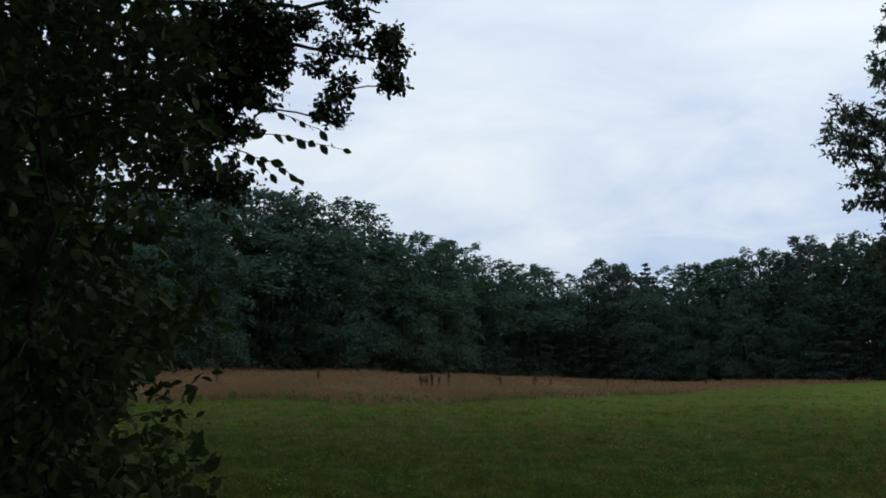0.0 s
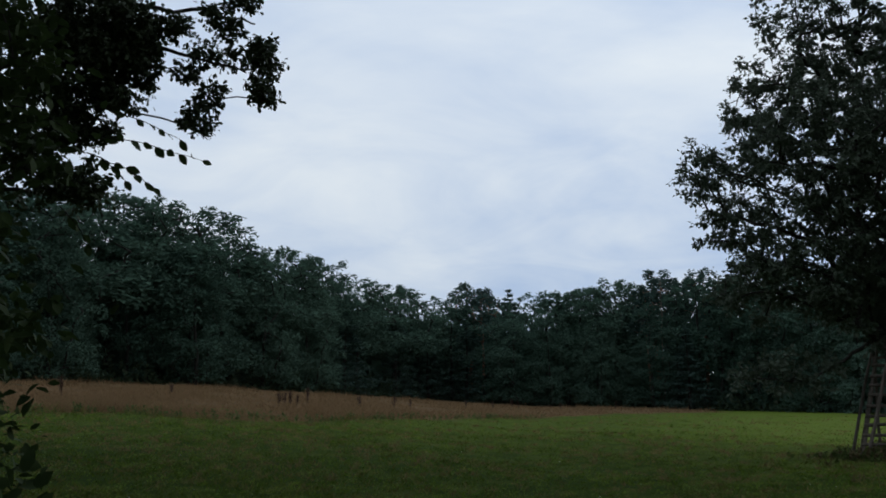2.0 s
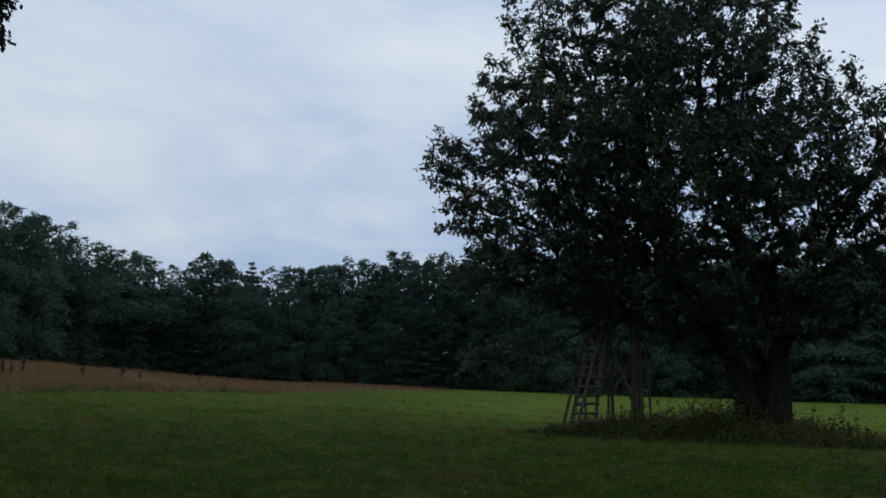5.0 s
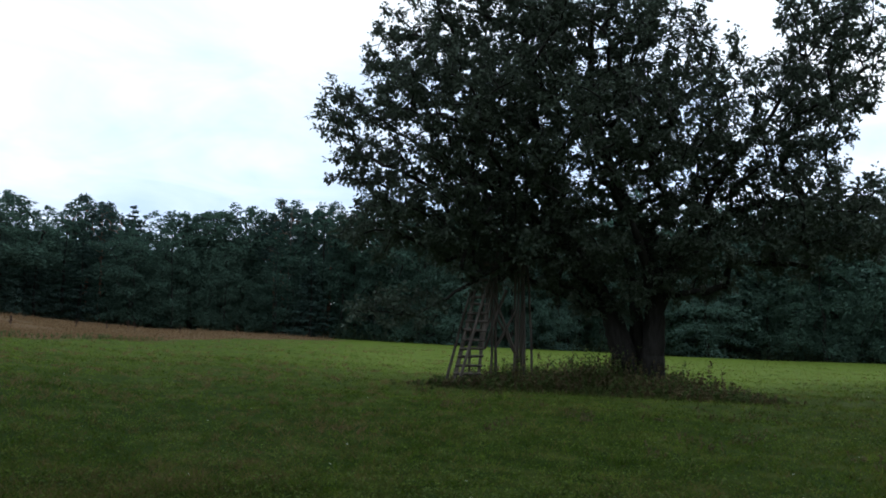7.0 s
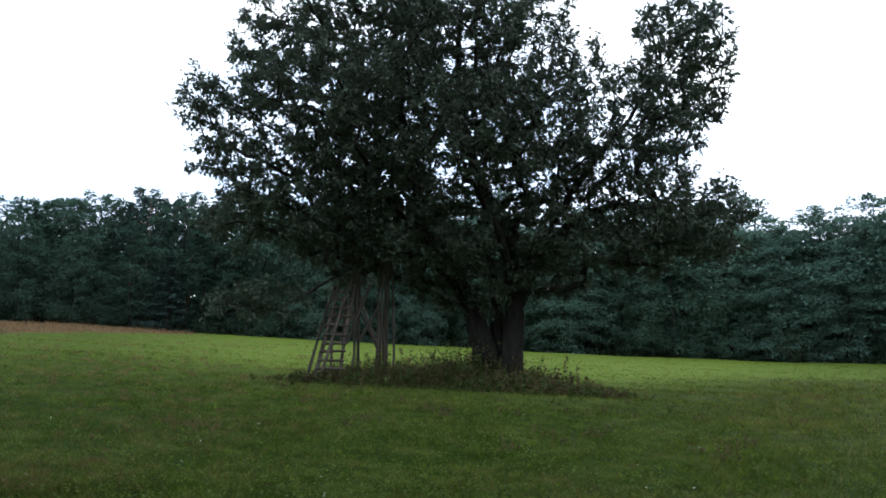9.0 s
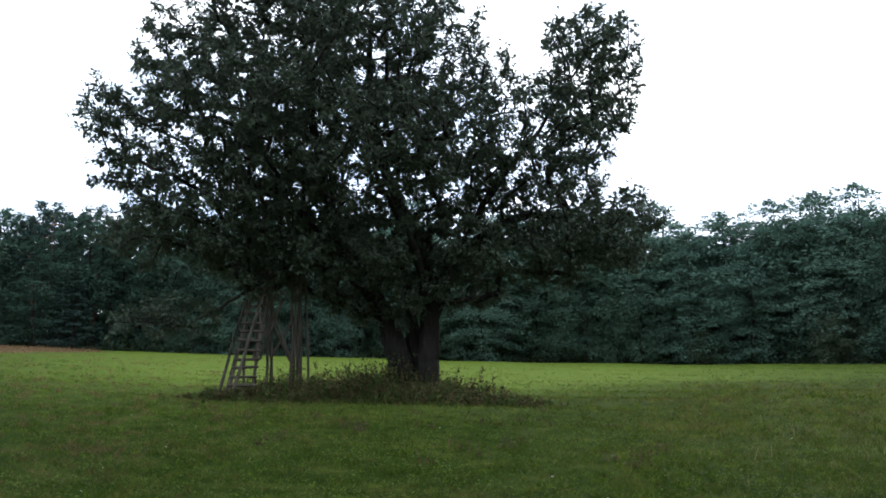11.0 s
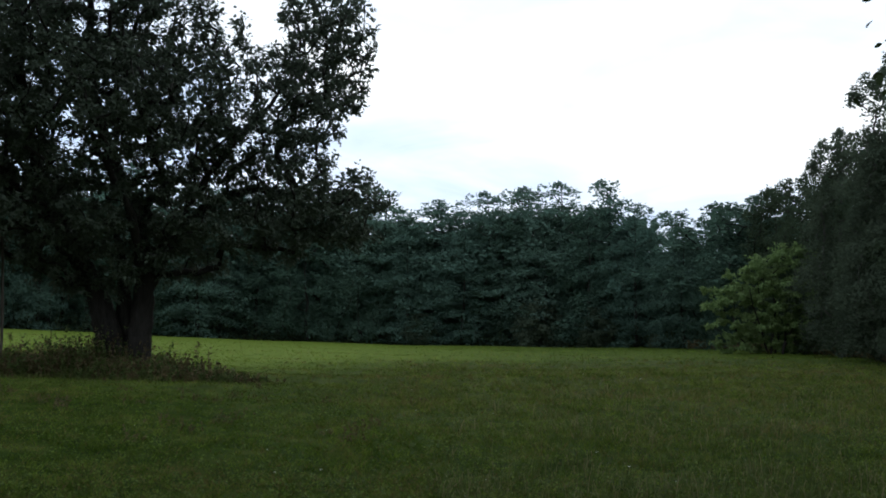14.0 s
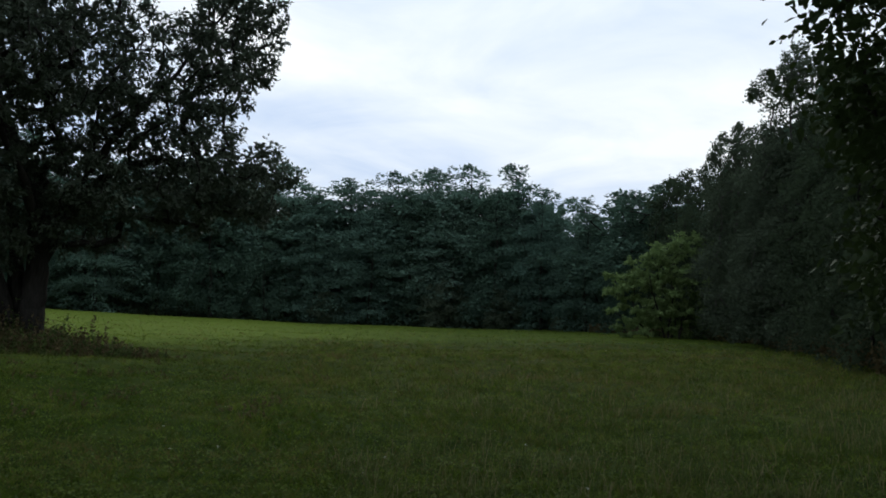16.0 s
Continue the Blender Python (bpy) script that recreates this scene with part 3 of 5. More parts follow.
    lobes += [(-4.2, 0.6, 3.9, 0.7), (-3.0, 0.4, 3.8, 0.6), (-5.4, 0.6, 4.0, 0.7), (-1.6, 0.2, 3.7, 0.6), (-0.4, 0.4, 3.5, 0.5), (0.6, 0.4, 3.6, 0.6)]
    # the full lower skirt of the crown
    lobes += [(-8.2, -1.6, 5.2, 0.8), (-7.0, -2.2, 5.6, 0.9), (-5.8, -2.6, 5.2, 0.9), (-4.6, -2.6, 5.8, 0.9), (-3.4, -2.4, 5.0, 0.9), (-2.2, -2.4, 5.8, 0.9), (-1.0, -2.2, 4.8, 0.8),
              (1.6, -1.6, 4.8, 0.8), (3.8, -1.0, 4.9, 0.7), (-1.8, -0.8, 3.3, 0.5), (1.2, -0.6, 3.1, 0.5), (-0.3, -0.9, 3.3, 0.6), (-2.8, -0.8, 3.5, 0.5), (2.1, -0.5, 3.5, 0.5),
              (0.6, -1.0, 4.2, 0.7), (0.3, -1.4, 6.0, 0.6), (1.3, 0.6, 6.2, 0.6), (0.6, 0.8, 5.6, 0.5), (-2.4, -1.6, 4.2, 0.7), (-6.6, -1.8, 4.2, 0.6), (4.8, -0.6, 4.4, 0.5), (-8.9, -1.0, 4.6, 0.5), (0.2, -2.6, 7.2, 1.0), (-3.2, -3.0, 7.2, 1.0), (-5.6, -2.8, 7.4, 1.0), (-8.0, -1.4, 7.0, 0.9)]
    clumps = in_lobes([(x, y, z, r + 0.2) for x, y, z, r in lobes], 0.68, rng)
    clumps = clumps[~((clumps[:, 0] < -5.7) & (clumps[:, 2] > 3.15) & (clumps[:, 2] < 4.35 + 0.25 * np.sin(clumps[:, 0] * 2.2)))]
    # leafy shoots stand out of the crown wherever it is open to the sky
    middle = np.array((-1.5, 0, 7.0))
    shoots, shoot_sizes = [], []
    for c in clumps:
        out = unit(unit(c - middle) + np.array((0, 0, 0.75)) + rng.standard_normal(3) * 0.45)
        ahead = clumps - c
        far = ahead @ out
        if c[2] > 5 and rng.uniform() < 0.7 and not np.any((far > 0.3) & (far < 2.5) & (np.linalg.norm(ahead - far[:, None] * out, axis=1) < 0.55)):
            length = rng.uniform(0.36, 0.78)
            for k in np.arange(0.35, length, 0.17):
                shoots.append(c + out * k + np.array((0, 0, 0.12 * k * k)))
                shoot_sizes.append(0.30 - 0.18 * k)
    part("branchwork", mesh_of("branchwork", *joined(grow(dense, np.concatenate([clumps, np.array(shoots)[::2]]), rng, 0.010, 0.42, 5, 0.16)), M_BARK, True), t, "", "stuff")
    high = clumps[:, 2] > 6.2
    crown = []
    for c, small, large, n in ((clumps[~high], 0.38, 0.72, 84), (clumps[high], 0.31, 0.62, 60)):
        sizes = rng.uniform(small, large, len(c))
        crown += [leaves(c, sizes, n, 0.16, LEAF_SMALL, rng, 7, 0.35, 0.7, 0.09), leaves(c, sizes, n + 20, 0.16, LEAF_TIP, rng, 8, 0.35, 0.7, 0.10)]
    crown.append(leaves(np.array(shoots), shoot_sizes, 22, 0.15, LEAF_SMALL, rng, 5, 0.1, 1.0, 0.2))
    part("crown", mesh_of("crown", *joined(crown), M_LONE), t, "dark green summer leaves", "stuff")


lone_tree()


# the wood round the meadow
def lobe_leaves(lobes, density, leaf, template, rng, droop=0.2, loose=0.5):
    """Leaves over the upper and outer skin of leafy lobes (centre, breadth, height, way out, droop outwards)."""
    where, along, up = [], [], []
    for c, rx, rz, out, fall in lobes:
        n = max(12, int(density * rx * (rx + rz) * (1.8 if rx < 0.56 else 1.0)))
        d = unit(rng.standard_normal((n, 3)))
        d[:, 2] = np.where(d[:, 2] < -0.35, -d[:, 2], d[:, 2])
        ph = rng.uniform(0, 6.3, 3)
        lump = np.sin(d[:, 0] * 4.2 + ph[0]) * np.sin(d[:, 1] * 4.2 + ph[1]) + 0.6 * np.sin(d[:, 2] * 7 + d[:, 0] * 5 + ph[2])
        r = (0.84 + 0.17 * lump + rng.normal(0, 0.09, n))[:, None]
        off = d * r * (rx, rx, rz) + rng.standard_normal((n, 3)) * 0.12 * rx
        reach = off[:, 0] * out[0] + off[:, 1] * out[1]
        off[:, :2] += reach[:, None] * 0.3 * np.array(out)
        off[:, 2] -= fall * reach
        where.append(c + off)
        up.append(unit(d / (rx, rx, rz)) + (0, 0, 0.2) + rng.standard_normal((n, 3)) * loose)
        along.append(rng.standard_normal((n, 3)) + np.array([out[0], out[1], -droop]) * 0.8)
    where, along, up = np.concatenate(where), np.concatenate(along), np.concatenate(up)
    return scatter(template, where, along, up, leaf * rng.uniform(0.6, 1.35, len(where)))


def broadleaf(name, label, seed, height, spread, low, mat, bark, n_lobes=34, density=95, leaf=0.30, top_power=0.4, template=LEAF_BIT):
    """A tree with a domed crown of many leafy lobes and small uneven heads at the top."""
    rng = np.random.default_rng(seed)
    t = tree_thing(name, label, "tree", "trees round the meadow", (0, 0, 0))
    stem = bent((0, 0, -0.3), (rng.normal(0, 0.3), rng.normal(0, 0.3), height * 0.9), 12, rng, 0.02)
    part("trunk", mesh_of("trunk", *tube(stem, np.linspace(height * 0.012, 0.03, 12), 7), bark, True), t)
    lobes = []
    for i in range(n_lobes):
        f = (i + rng.uniform(0, 1)) / n_lobes
        reach = spread * (math.sin(math.pi * min(1, 0.14 + 0.86 * f)) ** top_power) * (1 - 0.1 * f) + 0.1
        a = i * 2.4 + rng.uniform(-0.7, 0.7)
        k = reach * rng.uniform(0.25, 1.0) ** 0.5 * 0.78
        rx = (0.20 * spread + 0.45) * rng.uniform(0.65, 1.35) * (1.15 - 0.5 * f * f)
        lobes.append((np.array((k * math.cos(a), k * math.sin(a), height * (low + (0.90 - low) * f) - 0.1 * k)), rx, rx * rng.uniform(0.6, 0.9), (math.cos(a), math.sin(a)), rng.uniform(0.05, 0.35)))
    for i in range(20):
        a, k = rng.uniform(0, 6.3), spread * 0.75 * rng.uniform(0, 1) ** 0.6
        rx = rng.uniform(0.22, 0.46)
        lobes.append((np.array((k * math.cos(a), k * math.sin(a), height * (0.99 - rng.uniform(0, 0.03) - 0.16 * (k / spread / 0.75) ** 2) - rx * 1.6)), rx, rx * rng.uniform(1.6, 2.6), (math.cos(a), math.sin(a)), 0.0))
    part("branchwork", mesh_of("branchwork", *joined(grow([stem], np.array([l[0] for l in lobes]), rng, 0.02, 0.4, 3, 0.12)), bark, True), t, "", "stuff")
    part("crown", mesh_of("crown", *lobe_leaves(lobes, density, leaf, template, rng), mat), t, "", "stuff")
    return t


def conifer(name, label, seed, height, spread, low, mat, bark, whorls=26, count=16, leaf=0.5):
    rng = np.random.default_rng(seed)
    t = tree_thing(name, label, "tree", "trees round the meadow", (0, 0, 0))
    stem = bent((0, 0, -0.3), (0, 0, height), 12, rng, 0.008)
    part("trunk", mesh_of("trunk", *tube(stem, np.linspace(height * 0.013, 0.02, 12), 7), bark, True), t)
    clumps, sizes = [], []
    for i in range(whorls):
        f = i / (whorls - 1)
        reach = spread * (1 - f) ** 0.75 * rng.uniform(0.75, 1.1) + 0.12
        for a in rng.uniform(0, 2 * math.pi, 4 if f < 0.85 else 2):
            for k in (0.45, 0.9):
                clumps.append((reach * k * math.cos(a), reach * k * math.sin(a), height * (low + (1 - low) * f) - 0.22 * reach * k))
                sizes.append(0.36 * reach + 0.12)
    clumps = np.array(clumps)
    part("branchwork", mesh_of("branchwork", *joined(grow([stem], clumps[1::4], rng, 0.018, 0.3, 3, 0.06)), bark, True), t, "", "stuff")
    part("crown", mesh_of("crown", *leaves(clumps, sizes, count, leaf, LEAF_BIT, rng, 7, 0.35, 0.35, 0.18, 0.35, 0.6), mat), t, "", "stuff")
    return t


def boughed(name, label, seed, height, spread, mat, bark, low=0.05, levels=17, density=60, leaf=0.28):
    """A broad tree whose flat leafy boughs hang outwards in tiers, longer towards the middle, with a soft rounded top."""
    rng = np.random.default_rng(seed)
    t = tree_thing(name, label, "tree", "trees round the meadow", (0, 0, 0))
    stem = bent((0, 0, -0.3), (rng.normal(0, 0.3), rng.normal(0, 0.3), height * 0.93), 12, rng, 0.015)
    part("trunk", mesh_of("trunk", *tube(stem, np.linspace(height * 0.012, 0.03, 12), 7), bark, True), t)
    lobes = []
    for i in range(levels):
        f = i / (levels - 1)
        reach = spread * (1 - f ** 2.6) ** 0.5 * (0.58 + 0.42 * math.sin(math.pi * min(1, 0.1 + f * 0.95))) + 0.5
        for a in np.arange(0, 2 * math.pi, 2 * math.pi / (6 if f < 0.9 else 4)) + rng.uniform(0, 6):
            a = a + rng.normal(0, 0.3)
            way = (math.cos(a), math.sin(a))
            z0, r = height * (low + (0.93 - low) * f) + rng.normal(0, 0.45), reach * rng.uniform(0.62, 1.1)
            for k in (0.45, 0.85) if r > 1.8 else (0.6,):
                rx = (0.62 + 0.13 * r) * rng.uniform(0.8, 1.25)
                lobes.append((np.array((r * k * way[0], r * k * way[1], z0 - 0.16 * r * k * k + rng.normal(0, 0.3))), rx, rx * rng.uniform(0.38, 0.72), way, rng.uniform(0.25, 0.7) * k))
    for i in range(9):
        a, k = rng.uniform(0, 6.3), spread * 0.4 * rng.uniform(0, 1) ** 0.7
        rx = rng.uniform(0.3, 0.55)
        lobes.append((np.array((k * math.cos(a), k * math.sin(a), height * (0.985 - 0.06 * (k / spread / 0.4) ** 2) - rx)), rx, rx * 1.25, (math.cos(a), math.sin(a)), 0.0))
    part("branchwork", mesh_of("branchwork", *joined(grow([stem], np.array([l[0] for l in lobes])[1::3], rng, 0.018, 0.35, 3, 0.08)), bark, True), t, "", "stuff")
    part("crown", mesh_of("crown", *lobe_leaves(lobes, density, leaf, LEAF_BIT, rng, 0.3, 0.33), mat), t, "", "stuff")
    return t


def kinds(fine):
    """The wood's kinds of tree; of those behind the first row the crowns reach less far down."""
    k, big, s, n, low = (1.0, 1.0, 0, 3, 0.03) if fine else (0.62, 1.25, 500, 2, 0.36)
    return {
        "oak": [broadleaf("oak_tree", "broad dark green oak at the wood edge", s + 21 + i, 20, 4.8 + 0.4 * i, low, M_HAZY_WOODS, M_BARK, 60 if fine else 26, 72 * k, 0.245 * big, 0.38) for i in range(n + 1)],
        "alder": [boughed("alder_tree", "tall blue-green tree with tiered leafy boughs at the wood edge", s + 31 + i, 20, 4.3 + 0.4 * i, M_HAZY_ALDER, M_BARK, low, 19 if fine else 11, 50 * k, 0.245 * big) for i in range(n + 1)],
        "slim": [broadleaf("aspen_tree", "slim ragged-topped tree in the wood", s + 41 + i, 20, 3.4, low, M_HAZY_WOODS, M_BARK, 44 if fine else 24, 96 * k, 0.235 * big, 0.5) for i in range(n)],
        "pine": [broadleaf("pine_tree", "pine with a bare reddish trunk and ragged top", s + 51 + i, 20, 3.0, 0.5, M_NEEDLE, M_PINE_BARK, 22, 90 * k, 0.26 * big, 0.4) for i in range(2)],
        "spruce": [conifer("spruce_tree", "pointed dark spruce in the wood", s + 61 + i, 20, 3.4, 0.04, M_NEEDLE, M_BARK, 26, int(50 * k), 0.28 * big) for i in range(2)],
            }


FRONT, BEHIND = kinds(True), kinds(False)
used = set()


def plant(stock, kind, which, x, y, height, yaw, wide=1.0):
    src = stock[kind][which % len(stock[kind])]
    s = height / 20
    m = pose(x, y, float(ground_at(x, y)) - 0.02, 0, 0, yaw) @ Matrix.Diagonal((s * wide, s * wide, s, 1))
    if src.name in used:
        return copy_thing(src, m)
    used.add(src.name)
    src.matrix_basis = m
    return src


rng = np.random.default_rng(77)


def kind_for(az, row):
    roll = rng.uniform()
    if az < 7:
        return "oak" if roll < 0.75 else ("slim" if roll < 0.92 else "spruce")
    if az < 29:
        return "oak" if roll < 0.4 else ("slim" if roll < 0.65 else ("pine" if roll < 0.82 and row else "spruce"))
    if az < 78:
        return "alder" if roll < 0.66 else ("oak" if roll < 0.82 else ("spruce" if roll < 0.88 else "slim"))
    return "oak" if roll < 0.6 else "slim"


for row, (back, tall, gap) in enumerate(((0, 0.96, 6.8), (6, 1.0, 4.8), (11, 0.98, 6.6))):
    az = -38.0 + row * 0.7
    while az < 83:
        d, h, top = edge_at(az)
        d = d + back + (rng.uniform(-2.0, 5.0) if row == 0 else rng.uniform(-1.5, 2.2))
        x, y = polar(az, d)
        want = EYE + d * math.tan(radians(float(top))) - float(ground_at(x, y))
        height = want * tall * rng.uniform(0.86 if row == 0 else 0.955, 1.0) * (1.035 if az < 45 else 0.93 if az < 72.5 else 1.02)
        k = kind_for(az, row)
        height *= 0.9 if k == "spruce" else 1.0
        if 21.2 < az < 22.8 and row == 1:
            k = "pine"
            height *= 0.93
        plant(BEHIND if row else FRONT, k, int(rng.integers(0, 4)), x, y, height, rng.uniform(0, 360), rng.uniform(0.9, 1.2) * min(1.4, 15 / height + 0.3) * (1.2 if row else 1.0))
        az += math.degrees(gap * rng.uniform(0.75, 1.25) / d)

# the wood's near side, where single boughs can be told apart
NEAR = {
    "oak": [broadleaf("oak_tree", "dark leafy oak on the near side of the wood", 821 + i, 20, 4.6, 0.02, M_UNHAZED_OAK, M_BARK, 70, 74, 0.27, 0.4) for i in range(3)],
    "birch": [broadleaf("birch_tree", "tall grey-green birch with a ragged slim crown", 871 + i, 20, 3.2, 0.03, M_BIRCH, M_BIRCH_BARK, 84, 185, 0.19, 0.4) for i in range(2)],
}
for i, (az, d, top, kind) in enumerate(((83.0, 86, 9.4, "oak"), (84.6, 77, 10.2, "oak"), (85.8, 72, 10.6, "oak"), (86.7, 64, 12.6, "birch"), (87.9, 62, 12.6, "oak"), (88.9, 56, 16.2, "birch"), (89.8, 54, 17.0, "birch"),
                                       (90.9, 52, 16.8, "birch"), (91.6, 46, 19, "oak"), (93.0, 42, 21, "oak"), (94.6, 38, 23, "oak"), (96.4, 33, 25, "oak"), (99.0, 28, 27, "oak"), (102.5, 24, 30, "oak"))):
    x, y = polar(az, d)
    plant(NEAR, kind, i, x, y, EYE + d * math.tan(radians(top)) - float(ground_at(x, y)), rng.uniform(0, 360), 0.95 if kind == "oak" else 1.05)

for i in range(9):
    az = 83.8 + i * 2.3
    d = float(edge_at(az)[0]) + 8 + 4 * (i % 2)
    x, y = polar(az, d)
    plant(NEAR, "oak", i, x, y, (EYE + d * math.tan(radians(float(edge_at(az)[2]))) - float(ground_at(x, y))) * 0.86, rng.uniform(0, 360), 1.15)

# unseen trees behind and beside the viewer close the clearing, shading the near grass
for i in range(28):
    az = 124 + (306 - 124) * (i + 0.5) / 28
    az = az - 360 if az > 180 else az
    d = float(np.interp(az, AZ, EDGE)) * 0.78 + rng.uniform(0, 3) + 6 * (i % 2) + (4 if az > 0 and az < 150 else 0)
    x, y = polar(az, d)
    plant(BEHIND, "oak" if i % 3 else "alder", i, x, y, rng.uniform(22, 26), rng.uniform(0, 360), 0.85)

BUSH = {"bush": [broadleaf("edge_bush", "low grey-green bush at the foot of the wood", 931 + i, 20, 11, 0.02, M_BIRCH, M_BARK, 44, 10, 0.95, 0.5) for i in range(3)]}
for i, (az, height) in enumerate(((69.0, 6.0), (72.6, 5.0), (61.5, 4.4), (76.0, 5.2), (56.0, 3.6), (3.5, 5.5), (10.5, 5.0), (-4.5, 5.0))):
    x, y = polar(az, float(edge_at(az)[0]) - 2.2)
    plant(BUSH, "bush", i, x, y, height, 77 * i)

for stock in (FRONT, BEHIND, NEAR, BUSH):
    for src in [s for group in stock.values() for s in group if s.name not in used]:
        for ob in (*src.children, src):
            bpy.data.objects.remove(ob)

# a dead pine stands bare before the wood
def dead_pine(az, d, height):
    rng = np.random.default_rng(17)
    x, y = polar(az, d)
    t = tree_thing("dead_pine", "bare dead pine with a pale reddish trunk before the wood", "tree", "", (x, y, float(ground_at(x, y))))
    stem = bent((0, 0, -0.3), (0.2, 0, height), 14, rng, 0.01)
    part("trunk", mesh_of("trunk", *tube(stem, np.linspace(0.15, 0.03, 14), 8), M_DEAD_BARK, True), t)
    for i in range(26):
        a, f = rng.uniform(0, 2 * math.pi), rng.uniform(0.25, 0.99)
        p = np.array([np.interp(f, np.linspace(0, 1, 14), stem[:, k]) for k in range(3)])
        q = p + np.array([math.cos(a), math.sin(a), 0.15]) * (0.5 + 2.0 * (1 - f)) * rng.uniform(0.5, 1.0)
        part("branch", mesh_of("branch", *tube(bent(p, q, 5, rng, 0.06), np.linspace(0.04, 0.012, 5), 4), M_DEAD_BARK, True), t)


dead_pine(22.0, 153, 21)

# the depth of the wood behind its first rows
rng = np.random.default_rng(78)
n = 62000
az = rng.uniform(-40, 112, n)
d, h, top = edge_at(az)
back = rng.uniform(9, 44, n) * np.clip(d / 90, 0.6, 1)
x, y = (d + back) * np.sin(np.radians(az)), (d + back) * np.cos(np.radians(az))
g = ground_at(x, y)
z = g + rng.uniform(0, 1, n) ** 1.8 * (EYE + d * np.tan(np.radians(top)) - g) * 0.9
low = rng.uniform(0, 1, n) < 0.25
z = np.where(low, g + rng.uniform(0, 5, n), z)
where = np.stack([x, y, z], -1)
far = new("far_woods", mesh_of("far_woods", *scatter(LEAF_CARD, where, rng.standard_normal((n, 3)), rng.standard_normal((n, 3)) + (0, 0, 0.6), rng.uniform(1.0, 2.4, n) * np.clip(d / 90, 0.22, 1)), M_HAZY_WOODS))
tagged(far, "dense dark foliage deeper in the wood", "woods", kind="stuff")
n = 9000
az = rng.uniform(-42, 112, n)
d = np.interp(az, AZ, EDGE) + rng.uniform(44, 62, n)
x, y = d * np.sin(np.radians(az)), d * np.cos(np.radians(az))
where = np.stack([x, y, ground_at(x, y) + rng.uniform(0, 1, n) * (3 + 0.06 * d)], -1)
deep = new("far_woods", mesh_of("far_woods", *scatter(LEAF_CARD, where, rng.standard_normal((n, 3)), rng.standard_normal((n, 3)), rng.uniform(2.5, 4.5, n)), M_HAZY_WOODS))
tagged(deep, "dark inside of the wood far behind its edge", "woods", kind="stuff")


# undergrowth along the wood's edge
n = 22000
az = rng.uniform(-40, 97, n)
d, h, top = edge_at(az)
r = d + rng.exponential(3.0, n) - 1.0
x, y = r * np.sin(np.radians(az)), r * np.cos(np.radians(az))
lump = 0.5 + 0.5 * np.sin(az * 5.1 + 2 * np.sin(az * 1.7))
where = np.stack([x, y, ground_at(x, y) + rng.uniform(0, 1, n) ** 1.4 * (0.6 + 2.2 * lump + 0.25 * (r - d))], -1)
under = new("undergrowth", mesh_of("undergrowth", *scatter(LEAF_CARD, where, rng.standard_normal((n, 3)), rng.standard_normal((n, 3)) * 0.7 + (0, 0, 1), rng.uniform(0.2, 0.46, n) * np.clip(d / 100, 0.3, 1)), M_UNHAZED_OAK))
tagged(under, "low dark undergrowth along the wood edge", "undergrowth", kind="stuff")


def spot(az, el, r):
    """A place by direction, elevation and distance from the viewer."""
    return (r * math.sin(radians(az)), r * math.cos(radians(az)), EYE + r * math.tan(radians(el)))


